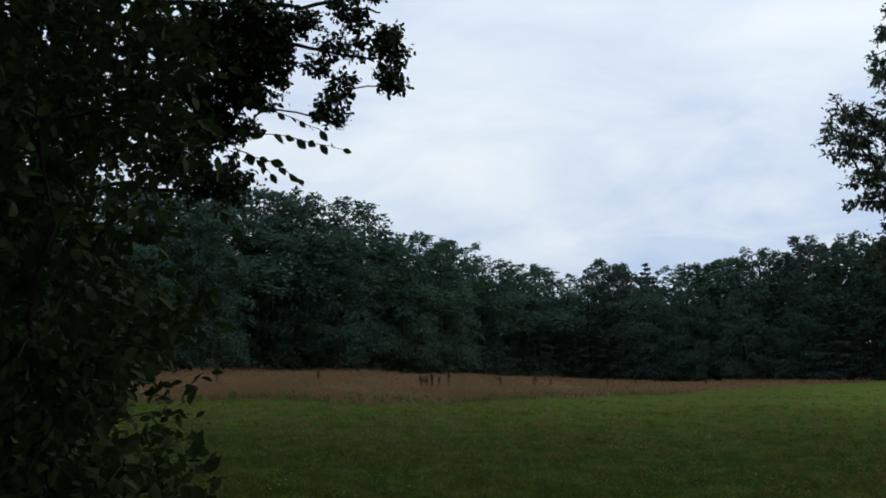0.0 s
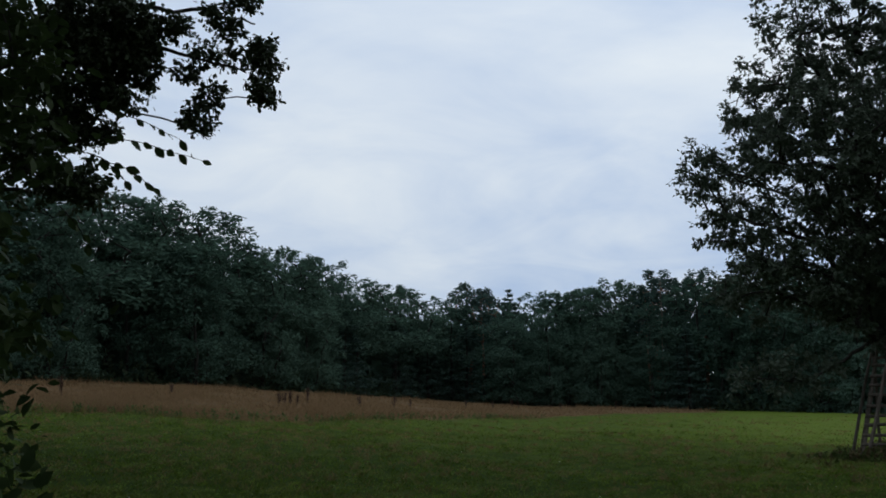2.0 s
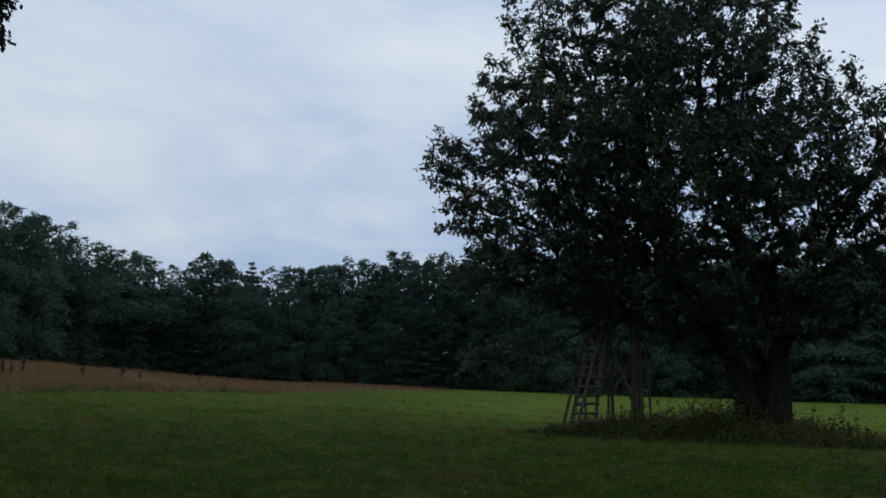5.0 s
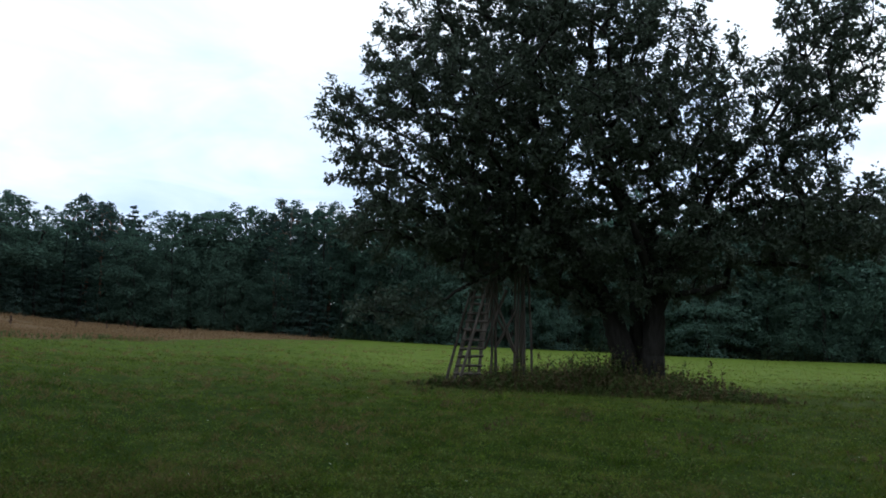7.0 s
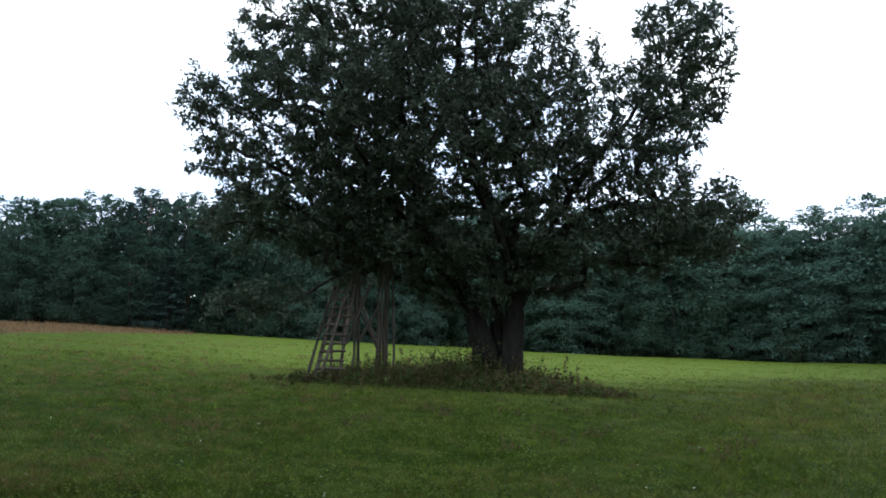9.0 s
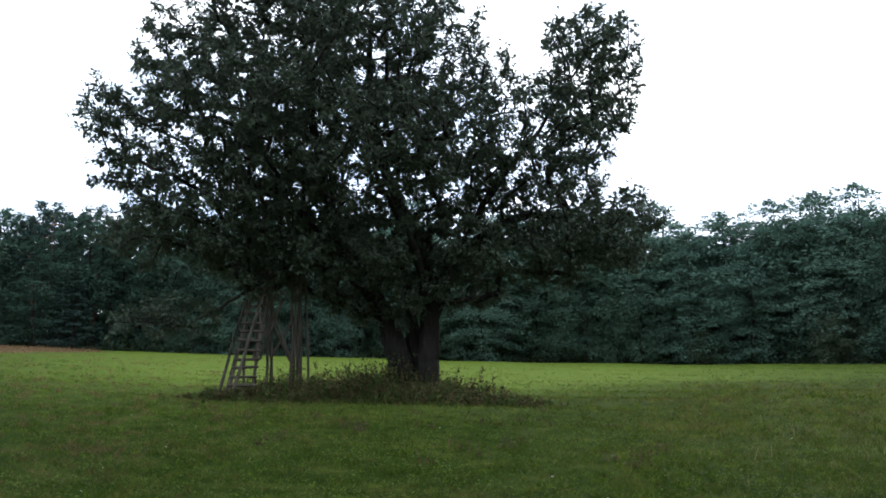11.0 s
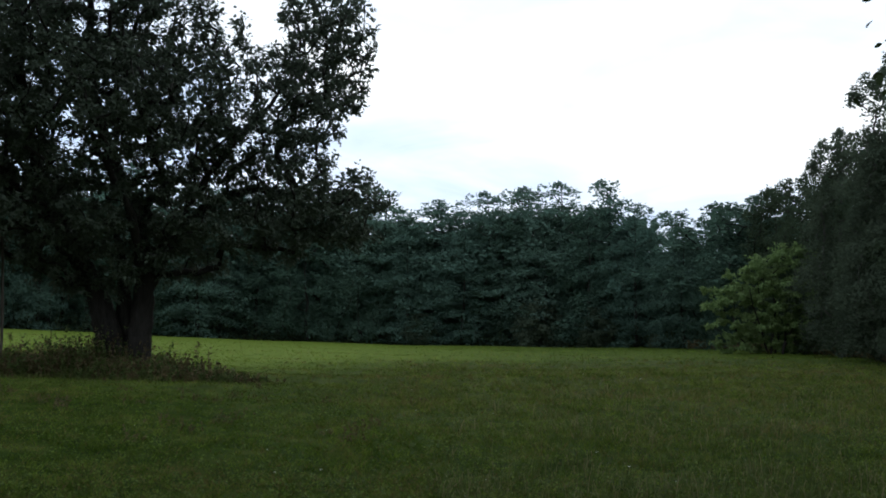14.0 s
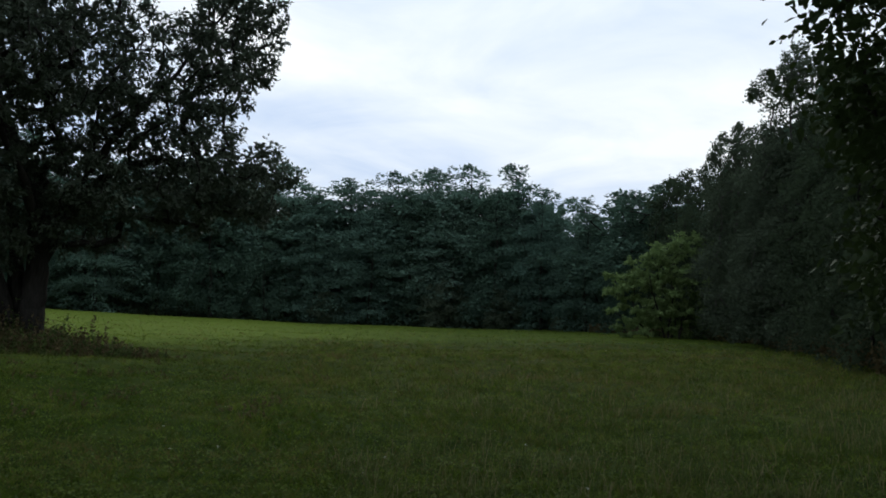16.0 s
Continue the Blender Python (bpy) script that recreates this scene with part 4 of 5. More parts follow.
# ---- the oak whose branch hangs into the view ----
def hanging_oak():
    rng = np.random.default_rng(91)
    bx, by = polar(-26.5, 15.3)
    t = tree_thing("oak_tree", "oak with dark lobed leaves and a branch hanging over the meadow", "tree", "", (0, 0, 0))
    gz = float(ground_at(bx, by))
    trunk = bent((bx, by, gz - 0.2), (bx + 0.3, by - 0.2, 10.5), 16, rng, 0.02)
    limb = np.array([trunk[6], spot(-20.5, 17.6, 14.6), spot(-15.4, 20.8, 13.9), spot(-11.5, 22.5, 13.3), spot(-7.5, 22.1, 13.0), spot(-3.8, 21.4, 12.9)])
    limb2 = np.array([trunk[8], spot(-18.8, 24.3, 14.4), spot(-10.2, 24.7, 13.3), spot(-5.5, 24.6, 13.0), spot(-3.6, 24.3, 13.0)])
    part("trunk", mesh_of("trunk", *tube(trunk, np.linspace(0.32, 0.1, 16), 12, 0.04, rng), M_BARK, True), t)
    for q, r in ((limb, 0.075), (limb2, 0.06)):
        tt = np.linspace(0, len(q) - 1, 22)
        s = np.stack([np.interp(tt, np.arange(len(q)), q[:, k]) for k in range(3)], -1) + rng.standard_normal((22, 3)) * 0.03
        part("limb", mesh_of("limb", *tube(s, np.linspace(r, 0.012, 22), 8), M_BARK, True), t)
    hang = [(-3.2, 22.6, 13, 0.27), (-3.0, 20.4, 13, 0.22), (-5.2, 24.0, 13, 0.18), (-5.2, 22.3, 13, 0.14), (-6.9, 22.3, 13, 0.18), (-7.8, 21.2, 13, 0.16), (-6.1, 19.8, 13, 0.2), (-7.1, 18.4, 13, 0.22),
            (-10.5, 23.3, 13, 0.33), (-8.7, 23.7, 13, 0.2), (-10.8, 21.2, 13, 0.28), (-9.9, 20.1, 13, 0.12), (-11.6, 19.2, 13, 0.2), (-15.1, 14.1, 13, 0.27), (-13.4, 13.8, 13, 0.25), (-12.2, 24.2, 13, 0.3),
            (-2.7, 21.7, 13, 0.18), (-6.3, 24.7, 13, 0.18), (-4.2, 25.7, 13, 0.2), (-17.1, 15.7, 13, 0.3), (-16.1, 19.7, 13, 0.3), (-13.5, 21.9, 13, 0.3),
            (-11.4, 22.4, 13.2, 0.4), (-13.0, 19.9, 13.3, 0.35), (-14.6, 17.4, 13.4, 0.35), (-12.6, 17.2, 13.3, 0.2), (-14.8, 22.8, 13.4, 0.45)]
    crown = [(-14.3, 14.6, 13.6, 0.55), (-17.6, 20.8, 14.2, 1.0), (-17.5, 15.8, 14.2, 1.0), (-20.5, 18.4, 14.6, 1.6), (-20.5, 23.5, 14.6, 1.6), (-26.4, 16.9, 14.9, 2), (-26.4, 23.8, 14.9, 2), (-13.5, 27.0, 14.2, 1.0), (-17.9, 27.7, 14.2, 1.5),
             (-7.7, 28, 13.6, 0.8), (-33.3, 20.6, 14.9, 2.2), (-24.7, 29.7, 15.3, 2)]
    hung = in_lobes([(*spot(a, e, r), s * 1.02) for a, e, r, s in hang], 0.125, rng)
    clumps = in_lobes([(*spot(a, e, r), s) for a, e, r, s in crown], 0.46, rng)
    stems = [trunk, limb, limb2]
    part("branchwork", mesh_of("branchwork", *joined(grow(stems, np.concatenate([hung, clumps]), rng, 0.0022, 0.37, 4, 0.03)), M_BARK, True), t, "", "stuff")
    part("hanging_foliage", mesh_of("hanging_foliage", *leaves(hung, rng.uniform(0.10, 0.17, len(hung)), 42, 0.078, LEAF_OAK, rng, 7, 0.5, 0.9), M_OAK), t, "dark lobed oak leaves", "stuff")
    # added overhead, out of view: leaves and branches that shade shrub and near grass
    shade_roof = in_lobes([(-5, 6, 9, 2.6), (-3, 1, 9.5, 2.6), (-7, 2, 8.5, 3), (2, -2, 9.8, 2.6), (-6, -4, 8.8, 3), (-10, 7, 9, 3), (5, 0, 9.5, 2.6), (8, -3, 9, 2.6), (4, 3.5, 11, 2.2), (0, 4, 11, 2.4), (-2, 7, 11.5, 2), (7, 2, 10.5, 2)], 1.1, rng)
    part("upper_crown", mesh_of("upper_crown", *leaves(shade_roof, rng.uniform(0.6, 0.9, len(shade_roof)), 90, 0.28, LEAF_CARD, rng, 8, 0.3, 0.6), M_OAK), t, "", "stuff")
    part("branchwork", mesh_of("branchwork", *joined(grow([trunk], shade_roof, rng, 0.012, 0.42, 4, 0.1)), M_BARK, True), t, "", "stuff")
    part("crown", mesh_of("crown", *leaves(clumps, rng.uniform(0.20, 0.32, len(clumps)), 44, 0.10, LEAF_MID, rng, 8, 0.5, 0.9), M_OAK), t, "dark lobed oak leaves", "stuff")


hanging_oak()


# ---- the near hornbeam shrub beside the viewer ----
def twig_with_leaves(parent, path, leaf_mesh, size, rng, step=0.035):
    """A thin twig whose leaves, alternately to each side, are pieces of their own."""
    tw = part("twig", mesh_of("twig", *tube(path, np.linspace(0.003, 0.0012, len(path)), 5), M_BARK, True), parent)
    seg = np.linalg.norm(np.diff(path, axis=0), axis=1)
    s = np.concatenate([[0], np.cumsum(seg)])
    side = 1
    for d in np.arange(0.02, s[-1] + 0.001, step):
        p = np.array([np.interp(d, s, path[:, k]) for k in range(3)])
        i = min(np.searchsorted(s, d), len(path) - 1)
        f = unit(path[i] - path[max(i - 1, 0)]) if i else unit(path[1] - path[0])
        across = unit(np.cross(f, (0, 0, 1))) * side
        out = Vector(unit(f * 0.8 + across * 0.55 + rng.standard_normal(3) * 0.25 - np.array([0, 0, 0.28])))
        up = Vector(rng.standard_normal(3) * 0.5) + Vector((0, 0, 0.35)) - Vector(p / np.linalg.norm(p)) * 1.1
        y = up.cross(out).normalized()
        z = out.cross(y)
        k = size * rng.uniform(0.75, 1.15) * (1 - 0.25 * d / s[-1])
        lf = new("leaf", leaf_mesh)
        lf.parent = tw
        lf.matrix_basis = Matrix.Translation(p) @ Matrix((out, y, z)).transposed().to_4x4() @ Matrix.Scale(k, 4)
        side = -side
    return tw


def near_shrub():
    rng = np.random.default_rng(33)
    t = tree_thing("hornbeam_shrub", "tall dark shrub with pointed oval leaves beside the viewer", "shrub", "", (0, 0, 0))
    edge_el, edge_az = [-14.2, -3.9, 2.9, 9.8, 13.1, 15.6, 18.1, 21.6, 28.5], [-15.9, -16.5, -16.9, -17.2, -15.8, -14.2, -14.8, -15.8, -16.5]
    clumps = []
    while len(clumps) < 225:
        el = rng.uniform(-14, 30) if len(clumps) < 165 else rng.uniform(-14, 2)
        right = np.interp(el, edge_el, edge_az)
        az = right - 1.2 - 24 * rng.uniform() ** 1.15 + rng.normal(0, 0.7)
        r = rng.uniform(3.5, 5.4)
        q = spot(az, el, r)
        if q[2] > 0.12:
            clumps.append(q)
    while len(clumps) < 470:
        el = rng.uniform(-13, 31)
        az = float(np.interp(el, edge_el, edge_az)) - (6.5 if 6 < el < 21 else 3.6) - 20 * rng.uniform()
        q = spot(az, el, rng.uniform(5.2, 6.8))
        if q[2] > 0.12:
            clumps.append(q)
    clumps = np.array(clumps)
    stems = []
    for i in range(7):
        bx, by = polar(-28 + rng.uniform(-5, 4), 4.6 + rng.uniform(-0.5, 0.5))
        tip = spot(-20.5 - rng.uniform(0, 12), rng.uniform(15, 28), rng.uniform(4.0, 5.2))
        s = bent((bx, by, float(ground_at(bx, by)) - 0.1), tip, 16, rng, 0.05)
        stems.append(s)
        part("stem", mesh_of("stem", *tube(s, np.linspace(0.028, 0.007, 16), 7), M_BARK, True), t)
    part("branchwork", mesh_of("branchwork", *joined(grow(stems, clumps, rng, 0.003, 0.4, 4, 0.018)), M_BARK, True), t, "", "stuff")
    dist = np.linalg.norm(clumps, axis=1)
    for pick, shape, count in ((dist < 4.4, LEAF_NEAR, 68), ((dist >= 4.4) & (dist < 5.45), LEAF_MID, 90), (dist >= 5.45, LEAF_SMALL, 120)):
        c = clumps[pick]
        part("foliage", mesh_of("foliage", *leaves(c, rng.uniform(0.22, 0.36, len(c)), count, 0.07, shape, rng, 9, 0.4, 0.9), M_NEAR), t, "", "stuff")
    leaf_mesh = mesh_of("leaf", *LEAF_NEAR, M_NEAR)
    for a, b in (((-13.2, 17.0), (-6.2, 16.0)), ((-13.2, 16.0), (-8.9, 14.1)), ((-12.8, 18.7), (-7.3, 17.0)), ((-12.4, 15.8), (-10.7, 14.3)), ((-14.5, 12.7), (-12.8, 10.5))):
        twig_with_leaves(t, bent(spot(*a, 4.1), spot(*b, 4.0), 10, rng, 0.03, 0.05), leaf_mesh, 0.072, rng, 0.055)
    for i in range(14):
        el = rng.uniform(-8, 22)
        az = float(np.interp(el, edge_el, edge_az))
        twig_with_leaves(t, bent(spot(az - 3.4, el + rng.uniform(-1, 2), 3.9), spot(az + rng.uniform(-0.3, 0.7), el, 3.8), 8, rng, 0.04, 0.05), leaf_mesh, 0.07, rng, 0.04)


near_shrub()


# ---- the tree at the other end of the view ----
def side_tree():
    rng = np.random.default_rng(44)
    t = tree_thing("hornbeam_tree", "dark leafy tree standing at the wood edge near the viewer", "tree", "", (0, 0, 0))
    edge_el, edge_az = [-7.2, -3.8, -0.4, 3.9, 8.1, 12.4, 15.8, 17.5, 19.2, 25.2], [97.3, 95.6, 94.5, 94.0, 93.6, 93.2, 92.5, 91.6, 91.4, 90.6]
    clumps = []
    while len(clumps) < 400:
        el = rng.uniform(1.5, 32)
        az = float(np.interp(el, edge_el, edge_az)) + 1.2 + 17 * rng.uniform() ** 1.2 + rng.normal(0, 0.5)
        q = spot(az, el, rng.uniform(7.3, 10.6))
        if q[2] > 0.3:
            clumps.append(q)
    clumps = np.array(clumps)
    bx, by = polar(113, 10.4)
    trunk = bent((bx, by, float(ground_at(bx, by)) - 0.2), (bx - 0.2, by + 0.2, 7.5), 14, rng, 0.02)
    part("trunk", mesh_of("trunk", *tube(trunk, np.linspace(0.17, 0.05, 14), 10, 0.03, rng), M_BARK, True), t)
    part("branchwork", mesh_of("branchwork", *joined(grow([trunk], clumps, rng, 0.005, 0.42, 4, 0.05)), M_BARK, True), t, "", "stuff")
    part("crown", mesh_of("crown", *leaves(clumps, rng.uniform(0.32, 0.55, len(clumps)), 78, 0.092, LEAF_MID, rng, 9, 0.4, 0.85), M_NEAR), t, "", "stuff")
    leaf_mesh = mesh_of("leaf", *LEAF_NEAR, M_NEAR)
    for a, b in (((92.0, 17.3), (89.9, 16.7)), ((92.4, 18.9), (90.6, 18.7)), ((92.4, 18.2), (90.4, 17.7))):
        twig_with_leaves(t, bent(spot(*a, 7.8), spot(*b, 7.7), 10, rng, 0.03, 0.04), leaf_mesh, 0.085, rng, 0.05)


side_tree()


# ---- the light green bush before the wood ----
def lime_bush():
    rng = np.random.default_rng(55)
    x, y = polar(82.9, 71)
    t = tree_thing("hazel_bush", "rounded light yellow-green bush in front of the dark wood", "bush", "", (0, 0, 0))
    gz = float(ground_at(x, y))
    lobes = [(*spot(a, e, r), s) for a, e, r, s in ((79.3, 3.0, 70.5, 0.6), (79.2, 1.9, 70.5, 0.6), (83.6, 5.0, 71, 1.2), (82.2, 4.2, 71, 1.2), (84.8, 4.6, 71.3, 1.1), (81.2, 2.9, 70.5, 1.1), (80.3, 3.9, 70.5, 0.6), (80.2, 2.2, 70.5, 1.0), (79.6, 1.2, 70.5, 0.8),
                                                    (80.6, 0.8, 70.5, 1.0), (82.6, 2.6, 71, 1.6), (84.6, 2.8, 71.5, 1.7), (82, 1.0, 71, 1.5), (84.2, 1.0, 72, 1.7), (85.6, 1.6, 72, 1.4), (81.5, -0.1, 71, 1.2), (83.5, -0.1, 71.5, 1.3), (85.0, 0.2, 72, 1.3), (80.3, 0, 70.5, 0.8), (83.0, 3.8, 71, 1.4))]
    clumps = in_lobes(lobes, 0.8, rng)
    stems = [bent((x + rng.normal(0, 0.4), y + rng.normal(0, 0.4), gz - 0.2), (x + rng.normal(0, 1.5), y + rng.normal(0, 1.5), gz + 4.5), 10, rng, 0.04) for _ in range(4)]
    for s in stems:
        part("stem", mesh_of("stem", *tube(s, np.linspace(0.09, 0.03, 10), 6), M_BARK, True), t)
    part("branchwork", mesh_of("branchwork", *joined(grow(stems, clumps, rng, 0.012, 0.4, 3, 0.06)), M_BARK, True), t, "", "stuff")
    part("foliage", mesh_of("foliage", *leaves(clumps, rng.uniform(0.5, 0.85, len(clumps)), 250, 0.19, LEAF_BIT, rng, 9, 0.5, 0.55, 0.16, 0.5, 0.8), M_LIME), t, "light yellow-green leaves", "stuff")


lime_bush()


# ---- the hunting stand under the lone tree ----
LONE = pose(lx0, ly0, LONE_Z, 0, 0, -LONE_AZ)


def pole(name, a, b, r, parent, rng, label=""):
    p = bent(a, b, 7, rng, 0.012)
    return part(name, mesh_of(name, *tube(p, np.linspace(r, r * 0.75, 7), 8, 0.05, rng), M_POLE, True), parent, label)


def hunting_stand():
    rng = np.random.default_rng(66)
    t = tagged(new("hunting_stand"), "weathered wooden hunting stand of poles with a ladder under the tree", "hunting stand")
    t.matrix_basis = LONE
    a0, a1 = np.array((-5.72, -2.2, -0.45)), np.array((-5.00, -1.0, 4.1))
    b0, b1 = np.array((-4.95, -2.2, -0.45)), np.array((-4.66, -1.0, 4.1))
    pole("ladder_rail", a0, a1, 0.055, t, rng)
    pole("ladder_rail", b0, b1, 0.055, t, rng)
    for i in range(15):
        f = 0.13 + 0.84 * i / 14 + rng.uniform(-0.006, 0.006)
        pole("rung", a0 + (a1 - a0) * f - (0.09, 0.05, rng.normal(0, 0.02)), b0 + (b1 - b0) * f + (0.09, -0.05, rng.normal(0, 0.02)), 0.052, t, rng)
    for u, w, tu, tw, h in ((-4.66, -1.0, -4.66, -1.0, 4.0), (-4.52, -0.85, -4.56, -0.9, 4.0), (-4.73, 0.5, -4.76, 0.4, 4.0), (-5.30, 0.45, -5.20, 0.4, 4.0), (-5.42, -0.9, -5.33, -0.9, 3.4),
                            (-3.95, -1.0, -3.90, -0.95, 4.0), (-3.84, -0.9, -3.82, -0.9, 4.0), (-3.74, -0.7, -3.74, -0.7, 4.0), (-3.58, -1.05, -3.63, -0.95, 4.0), (-3.34, -0.9, -3.58, -0.8, 4.0),
                            (-3.86, 0.5, -3.88, 0.45, 4.0), (-4.10, 0.6, -4.02, 0.5, 4.0)):
        pole("post", (u, w, -0.45), (tu, tw, h), 0.046, t, rng)
    pole("prop", (-6.05, -1.7, -0.1), (-5.29, -0.9, 3.5), 0.05, t, rng)
    pole("prop", (-5.92, -1.3, -0.1), (-5.12, -0.9, 3.6), 0.045, t, rng)
    pole("prop", (-5.38, -2.45, 0.35), (-4.45, -1.25, 4.3), 0.055, t, rng, "pale barkless pole")
    pole("prop", (-5.02, -2.0, -0.3), (-4.52, -1.15, 4.0), 0.045, t, rng)
    for a, b in (((-4.62, -1.1, 3.0), (-3.84, -1.1, 1.0)), ((-4.18, -1.1, 3.1), (-4.86, -1.15, 1.2)), ((-4.93, 0.5, 2.6), (-4.02, 0.55, 0.9)), ((-5.1, -1.05, 1.2), (-4.78, 0.5, 2.6)), ((-4.55, -1.12, 1.15), (-3.9, -1.05, 2.4))):
        pole("brace", a, b, 0.05, t, rng)
    for i in range(6):
        bm = bmesh.new()
        bmesh.ops.create_cube(bm, size=1, matrix=pose(-4.5, -1.0 + i * 0.3, 4.0, 0, 0, rng.uniform(-1, 1)) @ Matrix.Diagonal((1.75, 0.24, 0.04, 1)))
        bmesh.ops.bevel(bm, geom=bm.edges, offset=0.006, segments=1, affect="EDGES")
        me = bpy.data.meshes.new("plank")
        bm.to_mesh(me)
        bm.free()
        me.materials.append(M_POLE)
        part("plank", me, t)


hunting_stand()


# ---- weeds ----
def weeds(name, label, x, y, height, leaf, rng, per=16, mat=M_WEED):
    k = len(x)
    z = ground_at(x, y)
    h = height * rng.uniform(0.4, 1.25, k)
    lean = rng.standard_normal((k, 2)) * 0.22 * h[:, None]
    f = rng.uniform(0.1, 1.0, (k, per))
    where = np.stack([x[:, None] + lean[:, :1] * f, y[:, None] + lean[:, 1:] * f, z[:, None] + h[:, None] * f], -1).reshape(-1, 3)
    out = rng.standard_normal(where.shape) + (0, 0, 0.3)
    chunks = [scatter(LEAF_SMALL, where, out, rng.standard_normal(where.shape) * 0.6 + (0, 0, 1), leaf * rng.uniform(0.5, 1.4, len(where)))]
    base = np.stack([x, y, z], -1)
    stalk = (np.array([(0, -0.012, 0), (1, 0, 0), (0, 0.012, 0)]), np.array([(0, 1, 2)]))
    way = np.concatenate([lean, h[:, None]], 1)
    chunks.append(scatter(stalk, base, way, np.cross(way, base) , np.linalg.norm(way, axis=1)))
    return tagged(new(name, mesh_of(name, *joined(chunks), mat)), label, "weeds", kind="stuff")


rng = np.random.default_rng(88)
ca, sa = math.cos(radians(LONE_AZ)), math.sin(radians(LONE_AZ))
patches = rng.normal(0, 1, (70, 2)) * (2.8, 0.8) + (-1.5, -1.0)
patches[:, 0] = np.clip(patches[:, 0], -4.9, 3.0)
patches[:12] = rng.normal(0, 1, (12, 2)) * (0.5, 0.4) + (-4.9, -1.6)
tall = rng.uniform(0.4, 1.25, 70) * np.exp(-((patches[:, 0] + 1.6) / 4.0) ** 2) * np.exp(-np.clip(-patches[:, 1] - 1.0, 0, 3) * 0.7)


def mound(n, spread):
    """Places round the foot of the tree, in uneven patches, and how tall things grow there."""
    pick = rng.integers(0, 70, n)
    off = rng.standard_normal((n, 2)) * spread
    u, w = (patches[pick] + off).T
    return lx0 + u * ca + w * sa, ly0 - u * sa + w * ca, tall[pick] * np.exp(-np.sum(off ** 2, 1) * 0.7) + 0.06


x, y, h = mound(1900, (0.6, 0.5))
weeds("weeds", "brownish dying weeds round the foot of the tree", x, y, h * 1.15, 0.075, rng, 24)
x, y, h = mound(1500, (0.6, 0.55))
weeds("nettles", "green nettles and tall weeds round the foot of the tree", x, y, h * 1.15, 0.085, rng, 24, M_NETTLE)
u, w = rng.uniform(0.9, 3.0, 26), rng.normal(-0.3, 0.4, 26)
weeds("weeds", "taller dark weeds beside the trunk", lx0 + u * ca + w * sa, ly0 - u * sa + w * ca, np.linspace(0.95, 0.6, 26), 0.10, rng, 34)
x, y, h = mound(20000, (0.85, 0.9))
h = 0.8 * h * rng.uniform(0.4, 1.35, len(h))
z = ground_at(x, y) - 0.02
tip = rng.standard_normal((len(x), 2)) * 0.35 * h[:, None]
fa = rng.uniform(0, np.pi, len(x))
wd = 0.013
v = np.stack([np.stack([x - wd * np.cos(fa), y - wd * np.sin(fa), z], -1), np.stack([x + wd * np.cos(fa), y + wd * np.sin(fa), z], -1),
              np.stack([x + tip[:, 0], y + tip[:, 1], z + h], -1)], 1).reshape(-1, 3)
tuft = new("tall_grass", mesh_of("tall_grass", v, np.arange(len(v)).reshape(-1, 3), M_LONG, False, np.repeat(rng.uniform(0, 1, len(x)) ** 1.5 * 0.65, 3), np.repeat(rng.uniform(0, 0.9, len(x)), 3)))
tagged(tuft, "uncut brownish grass round the foot of the tree", "grass", kind="stuff")
n = 1500
az = rng.uniform(78, 97, n)
d = edge_at(az)[0] - rng.uniform(0.5, 5, n)
weeds("weeds", "tall tangled weeds along the wood edge", d * np.sin(np.radians(az)), d * np.cos(np.radians(az)), 0.8, 0.16, rng, 12)

n = 30
az, r = rng.uniform(30, 63, n), rng.uniform(13, 27, n)
weeds("weeds", "small dark weed clumps in the mown grass", np.repeat(r * np.sin(np.radians(az)), 6) + rng.normal(0, 0.14, 6 * n), np.repeat(r * np.cos(np.radians(az)), 6) + rng.normal(0, 0.14, 6 * n), 0.17, 0.045, rng, 14)
n = 260
x = rng.uniform(-14, 16, n) + 1.5 * np.sin(np.arange(n) * 1.9)
y = np.interp(x, [-60, -10, -4, 0, 6.1, 13, 27], [29, 32.2, 33.3, 37, 49.6, 60.6, 81.6]) + rng.normal(-0.2, 0.7, n)
weeds("weeds", "uneven green tufts along the edge of the dry grass", x, y, 0.30, 0.09, rng, 14, M_NETTLE)

# low leafy herbs in flat patches, and small pale flowers
n, k = 2600, 90000
pr, pa = 5.8 * (46 / 5.8) ** rng.uniform(0, 1, n), rng.uniform(-30, 102, n)
pick = rng.integers(0, n, k)
spread = 0.05 + 0.010 * pr[pick]
x = pr[pick] * np.sin(np.radians(pa[pick])) + rng.normal(0, 1, k) * spread
y = pr[pick] * np.cos(np.radians(pa[pick])) + rng.normal(0, 1, k) * spread
where = np.stack([x, y, ground_at(x, y) + rng.uniform(0.01, 0.12, k)], -1)
herbs = new("meadow_herbs", mesh_of("meadow_herbs", *scatter(LEAF_SMALL, where, rng.standard_normal((k, 3)) * (1, 1, 0.4), rng.standard_normal((k, 3)) * 0.6 + (0, 0, 1), rng.uniform(0.025, 0.05, k) * (0.8 + 0.016 * pr[pick])), M_HERB))
tagged(herbs, "low leafy herbs scattered in flat patches in the meadow", "herbs", kind="stuff")
n = 80
r, az = 6.0 * (45 / 6.0) ** rng.uniform(0, 1, n), rng.uniform(-25, 80, n)
x, y = r * np.sin(np.radians(az)), r * np.cos(np.radians(az))
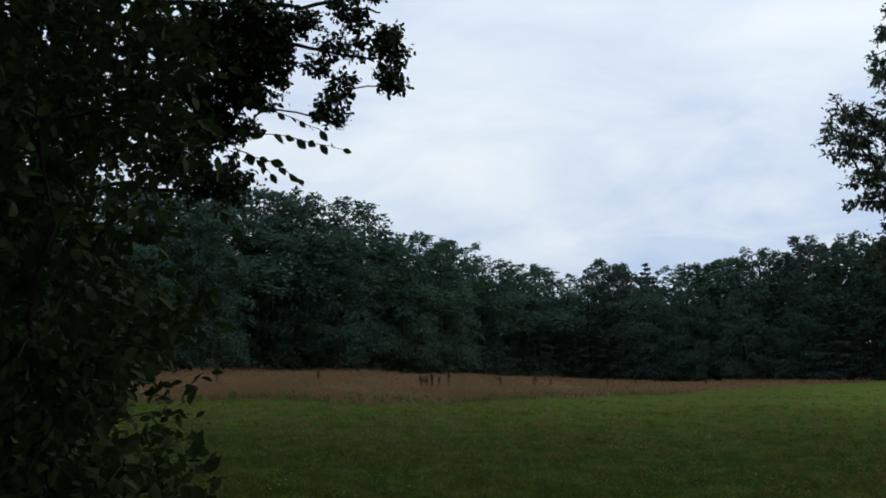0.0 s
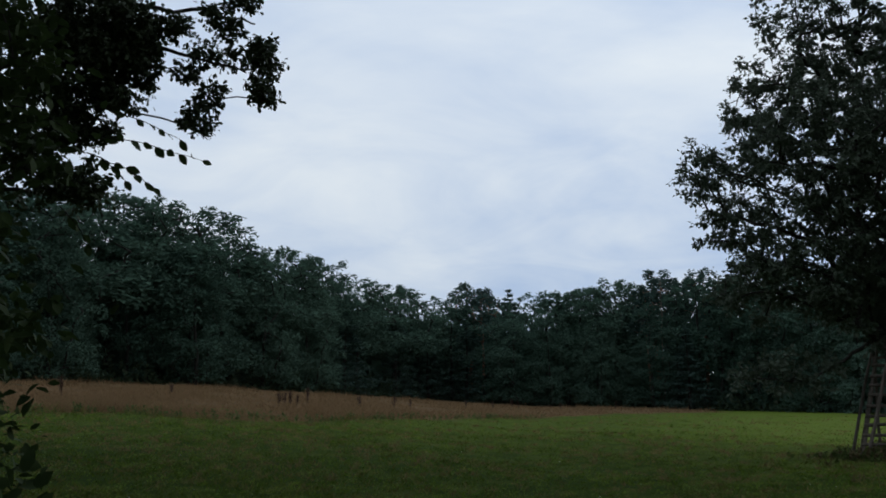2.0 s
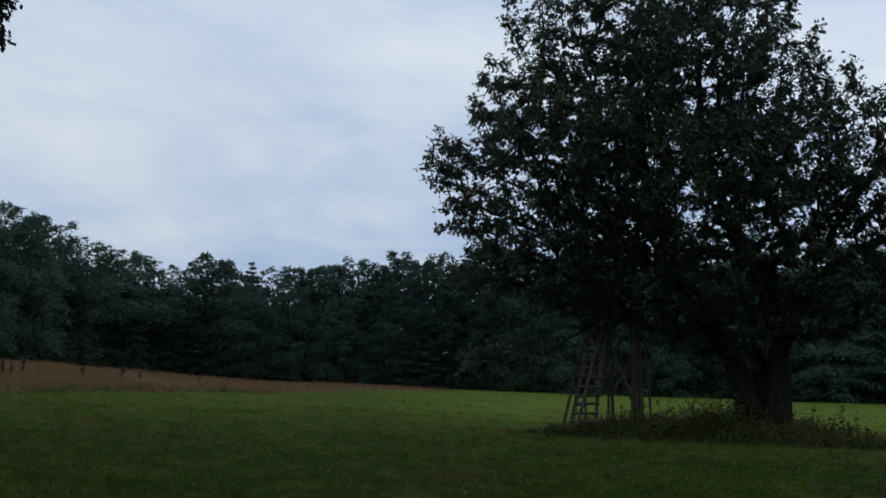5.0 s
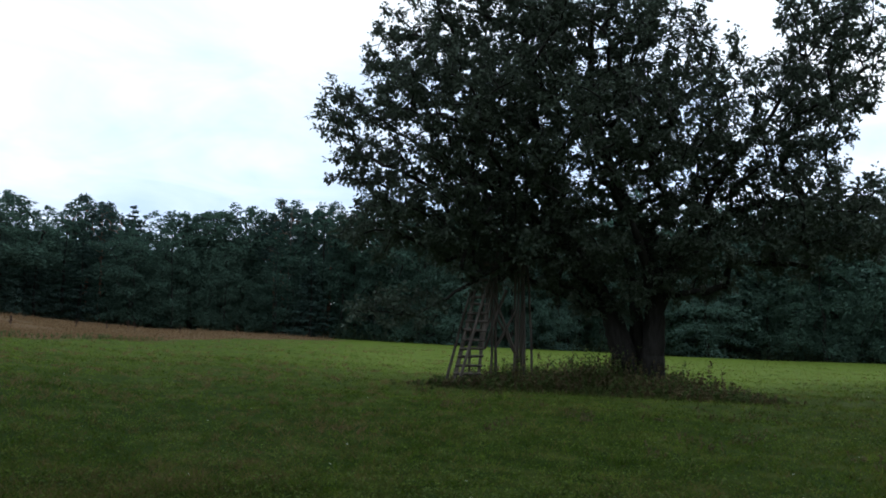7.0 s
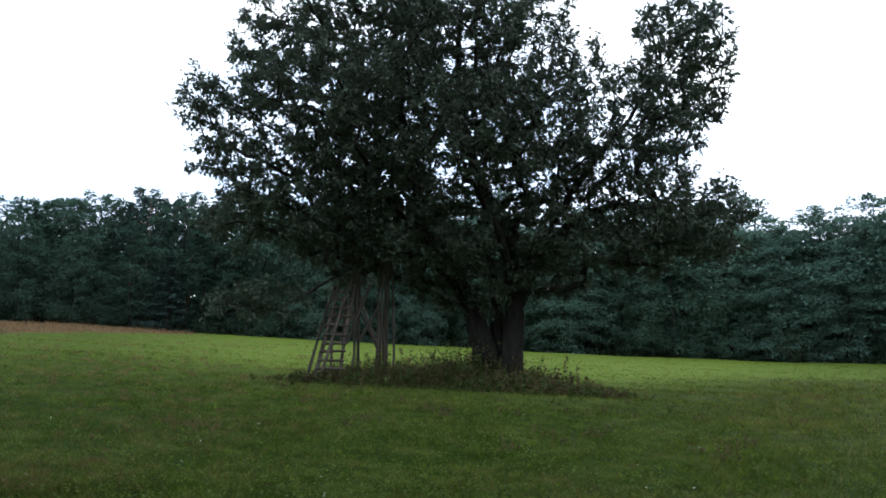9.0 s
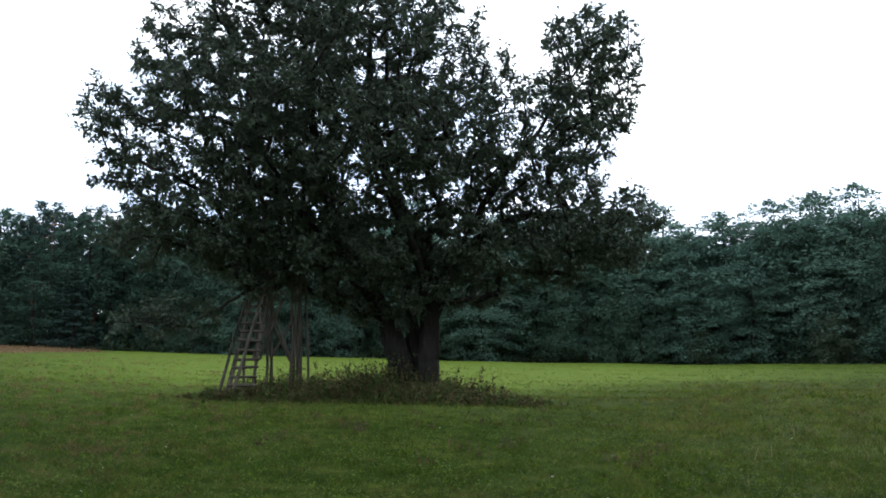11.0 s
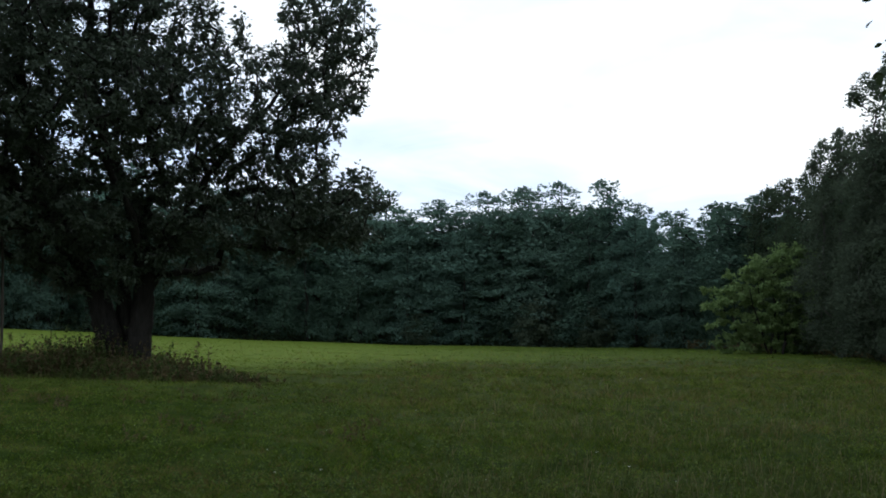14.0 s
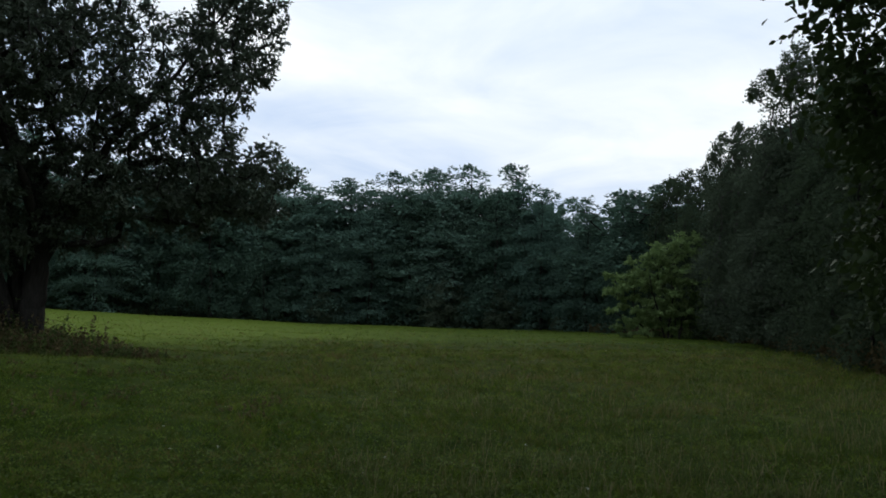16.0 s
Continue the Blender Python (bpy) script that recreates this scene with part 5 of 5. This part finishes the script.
where = np.repeat(np.stack([x, y, ground_at(x, y) + rng.uniform(0.05, 0.12, n)], -1), 5, axis=0)
petals = new("meadow_flowers", mesh_of("meadow_flowers", *scatter(LEAF_SMALL, where, rng.standard_normal((5 * n, 3)) * (1, 1, 0.3), rng.standard_normal((5 * n, 3)) * 0.3 + (0, 0, 1), rng.uniform(0.012, 0.026, 5 * n)), M_PETAL))
tagged(petals, "tiny pale flowers dotted over the meadow", "flowers", kind="stuff")


def dock(x, y, h, rng):
    """A dead dock: a stalk with side stalks, each with a dark seed head."""
    t = tagged(new("dock_plant"), "dead dark brown dock stalk standing in the dry grass", "plant", "dock stalks in the dry grass")
    stalk = bent((0, 0, -0.05), (0.05 * h, 0.02, h), 8, rng, 0.03)
    part("stalk", mesh_of("stalk", *tube(stalk, np.linspace(0.012, 0.006, 8), 5), M_DOCK, True), t)
    for i in range(4):
        a = stalk[3 + i]
        b = a + np.array([rng.normal(0, 0.1), rng.normal(0, 0.1), 0.28 * h]) if i < 3 else stalk[7] + (0, 0, 0.05)
        c = np.linspace(a, b, 6)
        n = 90
        where = c[rng.integers(0, 6, n)] + rng.standard_normal((n, 3)) * (0.03, 0.03, 0.05)
        part("seed_head", mesh_of("seed_head", *scatter(LEAF_SMALL, where, rng.standard_normal((n, 3)), rng.standard_normal((n, 3)), rng.uniform(0.03, 0.07, n)), M_DOCK), t, "", "stuff")
    t.matrix_basis = pose(x, y, float(ground_at(x, y)), 0, 0, rng.uniform(0, 360))


rng = np.random.default_rng(99)
for az, r, h in ((-1.7, 49, 0.75), (-1.3, 50, 0.8), (-1.0, 49, 0.85), (-0.6, 50, 0.7), (0.0, 49, 1.15), (3.3, 55, 0.9), (5.4, 64, 0.9), (6.4, 70, 0.8), (9.8, 84, 0.8), (11.5, 90, 0.9), (12.7, 95, 1.1),
                 (13.1, 96, 1.0), (15.7, 100, 0.9), (19.0, 104, 1.1), (-14.1, 46, 1.1), (-8.1, 56, 0.7)):
    dock(*polar(az, r), h, rng)
